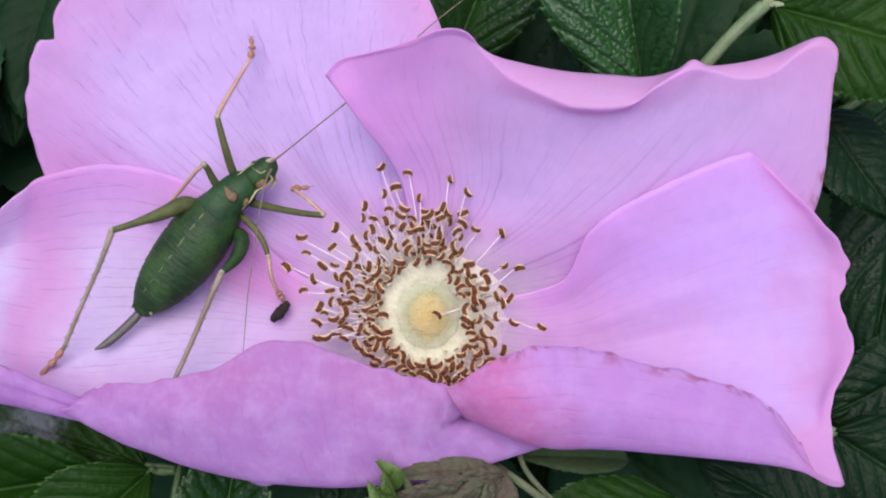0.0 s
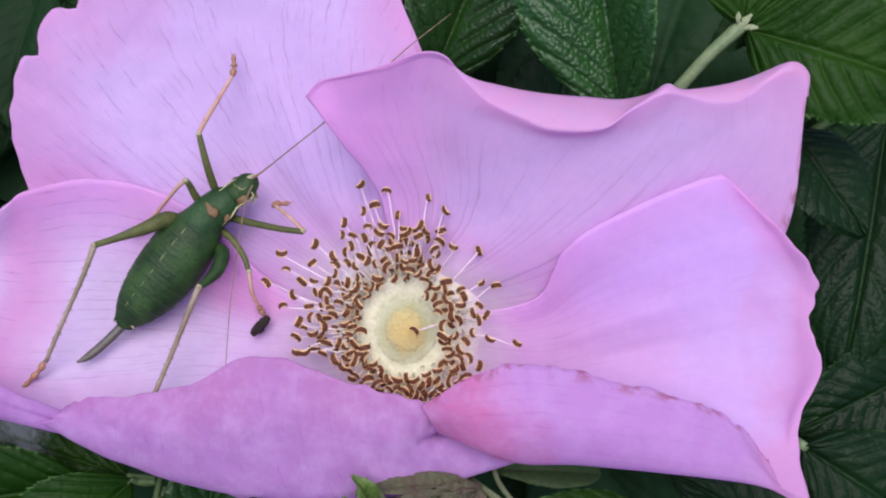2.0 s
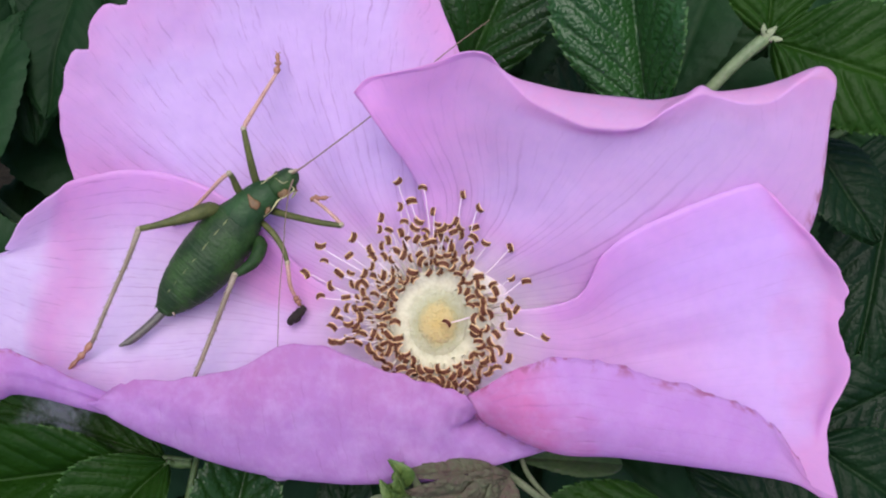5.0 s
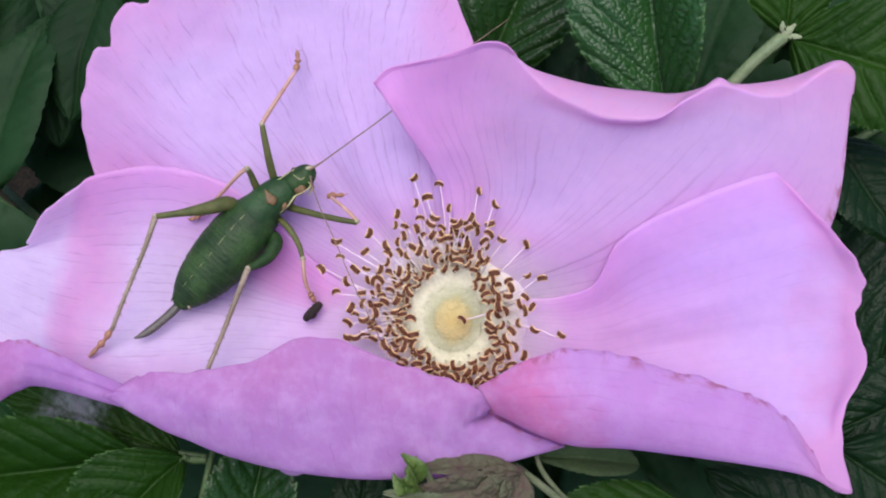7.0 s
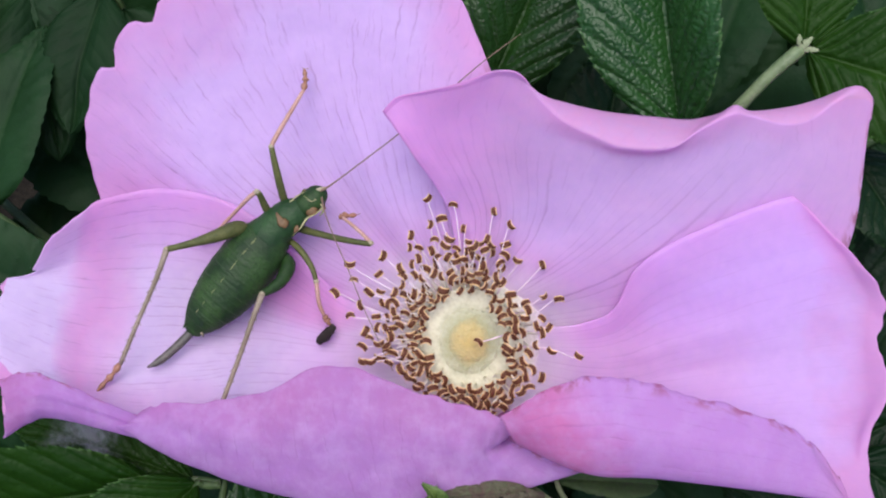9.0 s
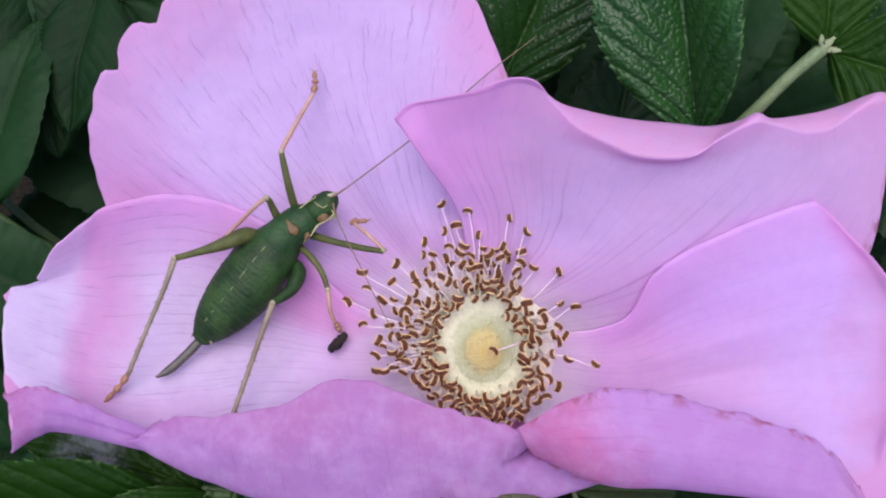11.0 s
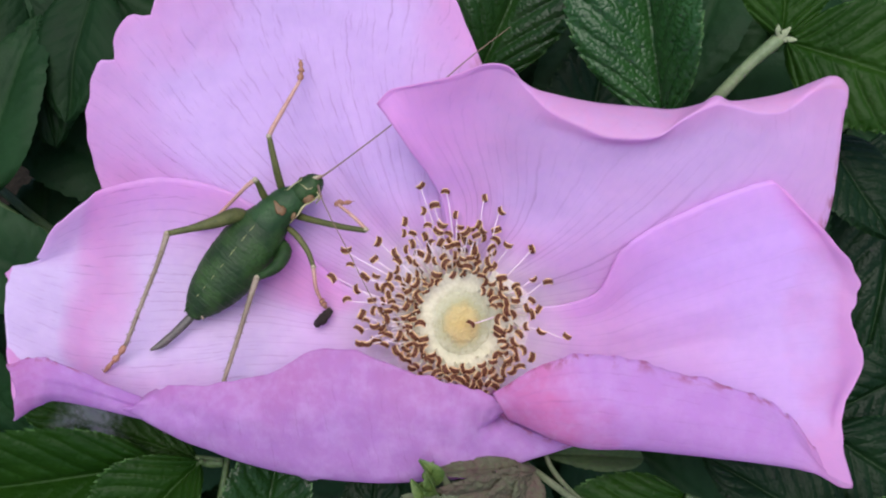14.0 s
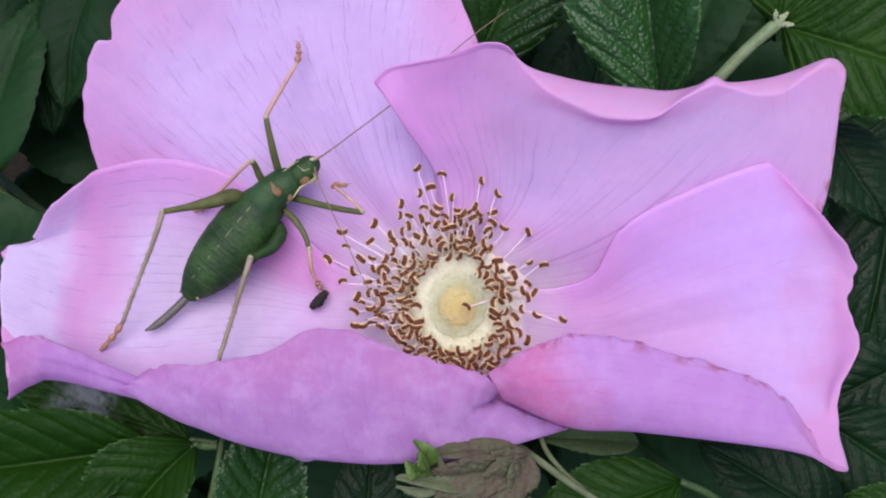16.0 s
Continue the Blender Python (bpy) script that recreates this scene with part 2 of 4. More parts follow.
# next two: leaf colours darkened to carry the shade inside the bush
LEAF_SHADED = leaf_material("leaf darkened for shade", (0.0026, 0.0115, 0.0036), (0.0065, 0.024, 0.0065), 0.3, 0.14, 0.08, relief=0.00007, edge_glints=0.15)
LEAF_DIM = leaf_material("leaf dulled for deep shade", (0.0040, 0.0155, 0.0048), (0.0095, 0.033, 0.0095), 0.45, 0.12, 0.06, relief=0.00003, edge_glints=0.0)
# haze put into the colour: lifted and bluer, so far gaps aren't black
LEAF_DEEP = leaf_material("leaf deep in the bush", (0.0055, 0.022, 0.0065), (0.013, 0.046, 0.013), 0.45, 0.16, 0.06, relief=0.00003, edge_glints=0.0)
STALK = plain_material("green stalk", (0.115, 0.165, 0.075), (0.19, 0.25, 0.125), 400, 0.5)
# stalk green lowered to stand in for shade among the leaves
STALK_DARK = plain_material("stalk darkened for shade", (0.03, 0.06, 0.02), (0.06, 0.10, 0.03), 400, 0.6)
CALYX = plain_material("downy calyx", (0.048, 0.060, 0.027), (0.092, 0.084, 0.05), 260, 0.75)
SEPAL = plain_material("downy sepal", (0.07, 0.088, 0.042), (0.125, 0.138, 0.078), 700, 0.8)
BLUSHED = plain_material("downy calyx, blushed", (0.050, 0.032, 0.024), (0.050, 0.052, 0.028), 160, 0.75)
DRYING = plain_material("drying sepal", (0.078, 0.048, 0.038), (0.080, 0.088, 0.046), 420, 0.8, 0.8, 0.0002)
# sepal colour taken down, so the tip under the flower looks shaded
SEPAL_DARK = plain_material("sepal darkened for shade", (0.016, 0.036, 0.008), (0.034, 0.058, 0.016), 400, 0.75)
SEPAL_PALE = plain_material("dry stipule", (0.19, 0.23, 0.12), (0.30, 0.33, 0.20), 900, 0.8)
CALYX_GREEN = plain_material("fresh calyx", (0.035, 0.075, 0.010), (0.10, 0.145, 0.03), 600, 0.55)
CANE = plain_material("cane bark", (0.016, 0.012, 0.008), (0.04, 0.03, 0.018), 200, 0.8, spec=0.1)
THORN = plain_material("thorn", (0.06, 0.04, 0.025), (0.11, 0.07, 0.045), 600, 0.7)
# soil kept near-black, so gaps between leaves look as dark as shade
SOIL = plain_material("soil", (0.006, 0.005, 0.004), (0.018, 0.014, 0.010), 40, 0.95, 0.8, 0.004, spec=0.1)
FILAMENT = plain_material("filament", (0.80, 0.61, 0.74), (0.85, 0.70, 0.72), 900, 0.5)
ANTHER = plain_material("anther", (0.065, 0.016, 0.005), (0.14, 0.040, 0.013), 1500, 0.6)
SEAM = plain_material("pollen seam", (0.68, 0.38, 0.15), (0.80, 0.56, 0.30), 2500, 0.7)


def crown_material(name):
    """The flower's middle: ochre stigmas, grey-green styles, cream feet of the filaments, by distance from its axis."""
    m, t = graph(name)
    ob = coords_of(t)
    place = t.nodes.new("ShaderNodeMapping")
    place.inputs["Location"].default_value = (0.15, 0.3, 0)
    place.inputs["Scale"].default_value = (1000, 900, 0)
    t.links.new(ob, place.inputs["Vector"])
    far = t.nodes.new("ShaderNodeVectorMath")
    far.operation = "LENGTH"
    t.links.new(place.outputs["Vector"], far.inputs[0])
    grain = noise_at(t, ob, 900, 4, 0.6)
    r = math_node(t, "MULTIPLY_ADD", math_node(t, "SUBTRACT", grain, 0.5), 1.3, far.outputs["Value"])
    c = ramp(t, math_node(t, "DIVIDE", r, 7.0), (0.0, (0.62, 0.46, 0.17)), (0.186, (0.60, 0.48, 0.22)), (0.286, (0.47, 0.46, 0.28)), (0.371, (0.58, 0.575, 0.41)), (0.471, (0.76, 0.72, 0.53)), (0.66, (0.84, 0.79, 0.63)), (0.85, (0.87, 0.77, 0.70)), (1.0, (0.88, 0.72, 0.82)))
    fine = noise_at(t, ob, 3200, 3)
    c = mix(t, math_node(t, "MULTIPLY", ramp(t, fine, (0.35, 1.0), (0.6, 0.0)), 0.25), c, (0.42, 0.36, 0.18))
    close(t, c, 0.75, bump(t, fine, 0.5, 0.0001), 0.12, 0.3)
    return m


CROWN = crown_material("flower middle")
SKIN_EDGE = plain_material("plate edge", (0.010, 0.028, 0.008), (0.040, 0.070, 0.025), 1800, 0.5)
SKIN = speckled_material("cricket skin", (0.007, 0.026, 0.005), (0.026, 0.062, 0.013), (0.010, 0.022, 0.006), 3600)
SADDLE = speckled_material("cricket shield", (0.010, 0.036, 0.009), (0.026, 0.068, 0.020), (0.012, 0.030, 0.010), 4400)
SKIN_LIGHT = speckled_material("cricket leg", (0.052, 0.058, 0.014), (0.102, 0.104, 0.032), (0.035, 0.05, 0.015), 5200)
SHIN = speckled_material("cricket shin", (0.21, 0.16, 0.115), (0.33, 0.26, 0.20), (0.12, 0.075, 0.05), 4200)
SHIN_PINK = speckled_material("cricket fore shin", (0.42, 0.23, 0.18), (0.56, 0.34, 0.28), (0.24, 0.10, 0.07), 5200)
FOOT = plain_material("cricket foot", (0.24, 0.11, 0.065), (0.38, 0.19, 0.12), 1500, 0.5)
STRIPE = plain_material("cream stripe", (0.36, 0.33, 0.15), (0.52, 0.47, 0.25), 1500, 0.5)
MARK = plain_material("dull yellow mark", (0.13, 0.16, 0.06), (0.26, 0.26, 0.11), 1500, 0.6)
WING = plain_material("wing stub", (0.085, 0.045, 0.016), (0.19, 0.095, 0.034), 1500, 0.5)
SABRE = plain_material("ovipositor", (0.05, 0.047, 0.044), (0.115, 0.09, 0.082), 900, 0.4)
KNEE = plain_material("knee joint", (0.30, 0.25, 0.16), (0.42, 0.36, 0.25), 1500, 0.5)
EYE = plain_material("eye", (0.06, 0.05, 0.02), (0.14, 0.11, 0.04), 2000, 0.2)
FEELER = plain_material("feeler", (0.16, 0.10, 0.07), (0.26, 0.17, 0.12), 1500, 0.5)
PELLET = plain_material("dropping", (0.008, 0.005, 0.004), (0.03, 0.018, 0.014), 1500, 0.65, 0.8, 0.0002)


# ---- building helpers ----
def thing(name, origin, label, category, group="", kind=""):
    ob = new(name)
    ob.empty_display_size = 0.005
    ob.matrix_world = PLACE @ Matrix.Translation(Vector(origin) * MM)
    return tagged(ob, label, category, group, kind)


def at_origin(ob):
    """The thing's origin in mm of the flower's space."""
    return np.array((PLACE.inverted() @ ob.matrix_basis).translation) / MM


def part(name, data, mats, parent, label=""):
    """Links verts (mm, in the flower's space), faces, uvs and face materials as one mesh under its parent."""
    verts, faces, uvs, fmat = data
    top = parent
    while top.parent:
        top = top.parent
    shift = at_origin(top)
    me = bpy.data.meshes.new(name)
    me.from_pydata([tuple(x) for x in ((np.asarray(verts, float) - shift) * MM)], [], faces)
    for x in mats if isinstance(mats, (list, tuple)) else [mats]:
        me.materials.append(x)
    if uvs is not None:
        layer = me.uv_layers.new(name="UVMap")
        order = np.empty(len(me.loops), dtype=np.int32)
        me.loops.foreach_get("vertex_index", order)
        layer.data.foreach_set("uv", np.asarray(uvs, np.float32)[order].ravel())
    if fmat is not None:
        me.polygons.foreach_set("material_index", fmat)
    me.polygons.foreach_set("use_smooth", [True] * len(me.polygons))
    me.update()
    ob = new(name, me)
    ob.parent = parent
    if label:
        tagged(ob, label)
    return ob


def curve_points(points, n):
    """n points along a smooth curve through the given ones."""
    p = np.asarray(points, float)
    if len(p) == 2:
        return p[0] + (p[1] - p[0]) * np.linspace(0, 1, n)[:, None]
    q = np.vstack([2 * p[0] - p[1], p, 2 * p[-1] - p[-2]])
    x = np.linspace(0, len(p) - 1, n)
    i = np.minimum(x.astype(int), len(p) - 2)
    f = (x - i)[:, None]
    a, b, c, d = q[i], q[i + 1], q[i + 2], q[i + 3]
    return 0.5 * (2 * b + (c - a) * f + (2 * a - 5 * b + 4 * c - d) * f**2 + (3 * b - a - 3 * c + d) * f**3)


def grid_faces(rows, cols, wrap=False):
    out = []
    for i in range(rows - 1):
        for j in range(cols if wrap else cols - 1):
            k = (j + 1) % cols
            out.append((i * cols + j, i * cols + k, (i + 1) * cols + k, (i + 1) * cols + j))
    return out


def tube(points, radii, n=12, around=8, flat=1.0, up=(0, 0, 1), lump=0.0, seed=0):
    """A closed tube along a smooth curve; flat squeezes it along up."""
    p = curve_points(points, n)
    r = curve_points([(x, 0, 0) for x in radii], n)[:, 0] if len(radii) > 1 else np.full(n, radii[0])
    r = np.maximum(r, 0.01)
    ahead = np.gradient(p, axis=0)
    ahead /= np.linalg.norm(ahead, axis=1)[:, None]
    side = np.cross(ahead, np.asarray(up, float))
    side /= np.linalg.norm(side, axis=1)[:, None] + 1e-9
    top = np.cross(side, ahead)
    ang = np.linspace(0, 2 * np.pi, around, endpoint=False)
    rng = np.random.default_rng(seed)
    wob = 1 + lump * rng.uniform(-1, 1, (n, around))
    v = p[:, None] + (side[:, None] * np.cos(ang)[None, :, None] + flat * top[:, None] * np.sin(ang)[None, :, None]) * (r[:, None] * wob)[..., None]
    verts = list(v.reshape(-1, 3)) + [p[0], p[-1]]
    faces = grid_faces(n, around, True)
    a, b = n * around, n * around + 1
    for j in range(around):
        k = (j + 1) % around
        faces.append((a, k, j))
        faces.append((b, (n - 1) * around + j, (n - 1) * around + k))
    uv = [(j / around, i / (n - 1)) for i in range(n) for j in range(around)] + [(0.5, 0), (0.5, 1)]
    return verts, faces, uv, None


def joined(*pieces):
    """Several pieces of one part, each with its own material number."""
    verts, faces, uvs, fm = [], [], [], []
    for k, (v, f, u, _) in pieces:
        base = len(verts)
        verts += list(v)
        uvs += list(u if u is not None else [(0, 0)] * len(v))
        faces += [tuple(i + base for i in x) for x in f]
        fm += [k] * len(f)
    return verts, faces, uvs, fm


def blob(centre, axes, n=10, around=14, lump=0.0, seed=0):
    """An ellipsoid on three half axes (vectors)."""
    c, (x, y, z) = np.asarray(centre, float), [np.asarray(a, float) for a in axes]
    rng = np.random.default_rng(seed)
    verts = []
    for i in range(n):
        th = np.pi * (i + 0.5) / n
        for j in range(around):
            ph = 2 * np.pi * j / around
            k = 1 + lump * rng.uniform(-1, 1)
            verts.append(c + k * (x * np.sin(th) * np.cos(ph) + y * np.sin(th) * np.sin(ph) + z * np.cos(th)))
    verts += [c + z, c - z]
    faces = grid_faces(n, around, True)
    a, b = n * around, n * around + 1
    for j in range(around):
        k = (j + 1) % around
        faces.append((a, k, j))
        faces.append((b, (n - 1) * around + j, (n - 1) * around + k))
    return verts, faces, [(0.5, 0.5)] * len(verts), None


# ---- ground ----
def make_ground():
    n = 60
    rng = np.linspace(-1, 1, n)
    verts = []
    for y in rng:
        for x in rng:
            px_, py_ = 40 * x * abs(x) ** 2, 40 * y * abs(y) ** 2
            verts.append((px_, py_, 0.02 * noise.noise(Vector((px_ * 3, py_ * 3, 0)))))
    me = bpy.data.meshes.new("ground")
    me.from_pydata(verts, [], grid_faces(n, n))
    me.materials.append(SOIL)
    tagged(new("ground", me), "soil under the rose bush, coloured dark for the shade", "ground", kind="structure")


make_ground()

# ---- the rose flower ----
P3_UV = [
    [(2.5, 1), (2.8, 0), (3, -1.2), (3.2, -2.5), (3.1, -3.9), (2.8, -6), (3.1, -7.7), (2.3, -6.6), (1.4, -5.1)],
    [(11.3, 2.4), (11.8, 0.4), (12.1, -1.8), (12.2, -4), (12.1, -6.1), (11.2, -8.3), (8.8, -9.9), (7.1, -6.2), (6.6, -2)],
    [(14.6, 8.1), (17.1, 4), (18.2, 0.2), (18.7, -2.6), (18.5, -5.2), (17.6, -7.9), (15.2, -10.2), (13.5, -6.5), (12.6, -1.9)],
    [(24.8, 13.2), (28.7, 8.7), (31.1, 4.4), (31.4, 0.7), (31.3, -3.4), (30.1, -7.8), (28.1, -11.6), (26.2, -8.7), (25.2, -5.6)],
    [(27.3, 12.9), (32, 8.4), (35, 4.2), (34.3, 1.2), (35, -2.4), (32.6, -7.3), (32.9, -13.3), (30.6, -11.7), (30, -9.9)],
]
P3_W = [
    [-3, -3, -3, -3, -3, -1, 6, 8, 8.5],
    [-1.8, -2.8, -3.1, -3.1, -2.6, 0, 7, 10, 9.5],
    [1.9, -0.5, -1.5, -2, -1, 2, 7, 10, 9],
    [4.2, 3, 2, 1.5, 2, 4, 7, 8, 7],
    [4.2, 4, 3, 3, 4, 5, 6, 7, 6.5],
]
P2_UV = [
    [(-2.1, 4.3), (-1.6, 4.1), (-0.9, 3.9), (-0.2, 3.6), (0.6, 3.2), (1.3, 2.7), (2.1, 2.2), (2.9, 1.1), (3.4, -0.4)],
    [(-3.1, 11.6), (-0.4, 11.2), (2, 10.8), (4.4, 10.2), (7.1, 9.1), (9.5, 8.1), (12.8, 6.8), (18.5, 4.5), (25.7, 2.1)],
    [(-6.7, 16.8), (-3.8, 17.8), (0.5, 18.2), (4.8, 17), (10.5, 15.7), (16.6, 15.6), (22.2, 15.9), (28.2, 13.6), (31.9, 8)],
]
P2_W = [
    [-3, -3, -3, -3, -3, -3.4, -3.9, -4.4, -5],
    [-0.8, -0.8, -0.6, -0.4, 0, 0.3, 0.1, -1, -2.7],
    [3.8, 3.8, 4, 4.4, 4.6, 4.6, 4.4, 3.4, 1.2],
]
# the ridge of the upper petal, and the margin that turns back behind it
P2_RIDGE = [
    (-8.7, 19.5, 5), (-7.4, 20.7, 5.8), (-5.1, 21.2, 6.6), (-2, 21.7, 7), (0.6, 22.6, 7.4), (2.5, 22.4, 7.4), (4.2, 20.9, 7), (6.1, 19.2, 6.6), (8.7, 18, 6.4), (11.4, 17, 6.4), (15.4, 17.1, 6.4), (17.5, 18.5, 6.6), (20, 19.8, 7), (21.9, 19.8, 6.6), (24.5, 19.3, 6.2), (26.8, 19.6, 6), (29.4, 21.3, 6), (32.1, 21.5, 5.6), (32.4, 19.9, 5.2)
]
P2_MARGIN = [
    (-8.9, 19.7, 5.3), (-7.6, 20.9, 6.1), (-5.3, 21.3, 6.9), (-2.2, 22, 7.3), (0.4, 22.9, 7.8), (2.4, 22.7, 7.8), (4.2, 21.3, 6.5), (7.1, 20.7, 5.1), (11, 20.2, 4), (14.4, 20, 3.6), (17.4, 19.8, 3.8), (19.7, 20.2, 4.8), (20.6, 20.7, 6.4), (22.1, 20.3, 5.8), (25.2, 20.8, 4.6), (28.1, 21.6, 4.4), (31, 22.7, 5.4), (32.5, 21.9, 5.3), (32.6, 20, 5)
]
P1_UV = [
    [(-4.6, -0.3), (-4.8, 0.8), (-4.5, 1.8), (-4.1, 2.4), (-3.7, 2.9), (-3.1, 3.4), (-2.3, 3.8), (-1.1, 4)],
    [(-18.5, 2.7), (-18.7, 6.1), (-18.4, 8.6), (-16.2, 10.9), (-12.9, 12.7), (-9.5, 13.2), (-5, 13), (0.5, 11.5)],
    [(-28.5, 6.2), (-28.5, 11.8), (-28.1, 16.1), (-25.4, 20.5), (-19.5, 24.5), (-12.8, 26), (-6.7, 23.8), (-0.3, 18.4)],
    [(-36.4, 11), (-36.9, 18), (-35.3, 23.8), (-31.1, 29.3), (-23.3, 35.3), (-12.8, 36.7), (-4.3, 33.2), (0.7, 23.6)],
]
P1_W = [
    [-4, -4, -4, -4, -4, -4, -4, -4],
    [-7.1, -6, -5.6, -5.6, -5.6, -3.8, -2.7, -2],
    [-8.5, -5.8, -4.2, -4, -4, -2.8, -1.5, 0.4],
    [-5.6, -3.2, -1.4, -0.9, -1, -1, -0.6, 0.6],
]
P5_UV = [
    [(-4.8, 1.1), (-5, 0.3), (-5, -0.6), (-4.9, -1.4), (-4.4, -3.4), (-3.6, -6), (-3.4, -7.2), (-3.2, -8.2)],
    [(-12.6, 3.2), (-13.1, 1.5), (-13, -0.1), (-12.7, -1.7), (-12.1, -4.4), (-11.2, -7.8), (-11.1, -9), (-11, -10)],
    [(-20.7, 10.3), (-21.8, 5.8), (-21.7, 1.8), (-21, -1.4), (-20.3, -4.4), (-19.2, -8.5), (-19.4, -8.7), (-19.6, -7.9)],
    [(-27.8, 13.1), (-29.4, 7.8), (-29.2, 2.8), (-28.4, -1.4), (-27.5, -5.2), (-25.8, -9.2), (-26.6, -8.3), (-27.2, -7.4)],
    [(-34.3, 12.1), (-35.7, 7.1), (-35.9, 2.8), (-35.4, -1.4), (-34.6, -5.1), (-35.9, -7.1), (-35.2, -5.2), (-35, -3.8)],
    [(-36.5, 10.5), (-38.6, 6.3), (-39.7, 3.6), (-39.6, 0), (-38.5, -4.3), (-38.4, -7.4), (-37.8, -5), (-38, -2.9)],
    [(-38.7, 8.6), (-41.2, 5.1), (-42.9, 4.4), (-43.2, 1.8), (-42, -2.9), (-40.5, -8.6), (-40, -5.7), (-40.5, -3.5)],
]
P5_W = [
    [-4, -4, -4, -4, -4, -4.4, -5, -5.6],
    [-4.2, -3.9, -3.6, -3.6, -3.3, -2.6, -2.8, -3.2],
    [-4.7, -6.2, -6, -4.4, -2, 2, 2.5, 2.5],
    [-3, -5.2, -5, -3.2, -0.8, 3.4, 4, 4],
    [-1, -2.8, -2.6, -1.4, 0.8, 4.4, 6.2, 6.2],
    [-0.5, -1.6, -1.3, -0.2, 1.9, 4.6, 6.6, 6.4],
    [0, -0.5, 0, 1, 3, 4.8, 6.5, 6],
]
P4_UV = [
    [(-4.7, -6.6), (-4.1, -7), (-3.5, -7.2), (-2.7, -7.3), (-1.9, -7.3), (-0.8, -7.1), (0.3, -6.7), (1.2, -6)],
    [(-18.1, -9.4), (-14.9, -10.5), (-11.8, -11.3), (-7.6, -11.5), (-3.4, -11.1), (0.3, -10.5), (3.4, -9.4), (5.5, -8.3)],
    [(-30, -7.8), (-24.9, -10.6), (-17.9, -12.9), (-11.3, -13.6), (-5.3, -13.6), (0.2, -13.1), (4.4, -11.9), (9.1, -10.6)],
    [(-29.5, -7), (-25.1, -7.4), (-19, -8.1), (-13.2, -7.6), (-6.8, -8.5), (-1.5, -8.9), (1, -8.7), (2.8, -8.1)],
    [(-28.7, -6.1), (-25.6, -5.1), (-19.6, -4.6), (-14, -1.8), (-6.9, -3.3), (-1.6, -4.9), (1.7, -5.7), (2.6, -7)],
]
P4_W = [
    [-5, -5, -5, -5, -5, -5, -5, -5],
    [0.4, 0.5, 1, 1, 1, 1, 1, 1],
    [4.8, 4.8, 5, 5.4, 5.4, 5.4, 5, 4.2],
    [5.6, 6.2, 7.2, 7.8, 7.8, 7.4, 6.8, 5.8],
    [5.6, 6, 6.8, 7.6, 7.6, 7.8, 7.8, 7],
]


def loft(uv_rows, w_rows, n=84, m=90, wave=0.25, notch=0.5, seed=0, nicks=(), frill=0.0, tuck=0.0, turned=()):
    """A smooth sheet over rows from claw to margin, with ripples and an uneven margin. turned: a ridge and the margin that bends back sharply behind it."""
    net = np.array([[(*p, w) for p, w in zip(a, b)] for a, b in zip(uv_rows, w_rows)], float)
    across = np.array([curve_points(r, m) for r in net])
    if turned:
        ridge, lip = (curve_points(r, m) for r in turned)
        across = np.concatenate([across, ridge[None]])
    sheet = np.array([curve_points(across[:, j], n) for j in range(m)]).transpose(1, 0, 2)
    if turned:
        f = np.linspace(0, 1, 15)[1:, None, None]
        sheet = np.concatenate([sheet, ridge + (lip - ridge) * f + np.linalg.norm(lip - ridge, axis=1)[None, :, None] * np.sin(np.pi * f) * (0, 0, 0.1)])
        n = len(sheet)
    verts, uv = [], []
    for i in range(n):
        r = i / (n - 1)
        out = sheet[i] - sheet[max(i - 2, 0)] if i else sheet[1] - sheet[0]
        for j in range(m):
            s = j / (m - 1)
            p = sheet[i, j].copy()
            q = Vector((s * 5 + seed * 7.3, r * 3, seed))
            p[2] += wave * r * noise.noise(q * 1.3) + 0.35 * wave * r * noise.noise(Vector((s * 22, r * 5, seed + 3)))
            k = out[j] / (np.linalg.norm(out[j]) + 1e-9)
            p += k * notch * r**8 * (noise.noise(Vector((s * 9, 1.7, seed))) + 0.5 * noise.noise(Vector((s * 27, 4.7, seed))))
            p += k * r**6 * sum(-depth * math.exp(-(((s - at) / 0.018) ** 2)) for at, depth in nicks)
            edge = sheet[i, -1] - sheet[i, -4] if s > 0.5 else sheet[i, 0] - sheet[i, 3]
            edge = edge / (np.linalg.norm(edge) + 1e-9)
            p += edge * 0.5 * notch * abs(2 * s - 1) ** 14 * min(1.0, 3 * r) * (noise.noise(Vector((r * 11, s, seed + 9))) + 0.4 * noise.noise(Vector((r * 37, s, seed + 5))))
            if tuck:  # the margin curls over beside a sharp crease
                p[2] -= tuck * math.exp(-(((r - 0.775 + 0.1 * (1 - s)) / 0.028) ** 2)) * min(1.0, max(0.0, (s - 0.80) / 0.14))
            if frill and s > 0.8:
                curl = noise.noise(Vector((r * 24, 2.1, seed))) + 0.7 * noise.noise(Vector((r * 60, 5.3, seed)))
                p += edge * frill * ((s - 0.8) / 0.2) ** 3 * curl * min(1.0, max(0.0, 3 * r - 0.9))
                p[2] += 0.35 * frill * ((s - 0.8) / 0.2) ** 2 * noise.noise(Vector((r * 30, 8.8, seed)))
            p[2] += 0.3 * wave * noise.noise(Vector((p[0] * 0.45, p[1] * 0.45, seed)))
            verts.append(p)
            uv.append((s, r))
    return verts, grid_faces(n, m), uv, None


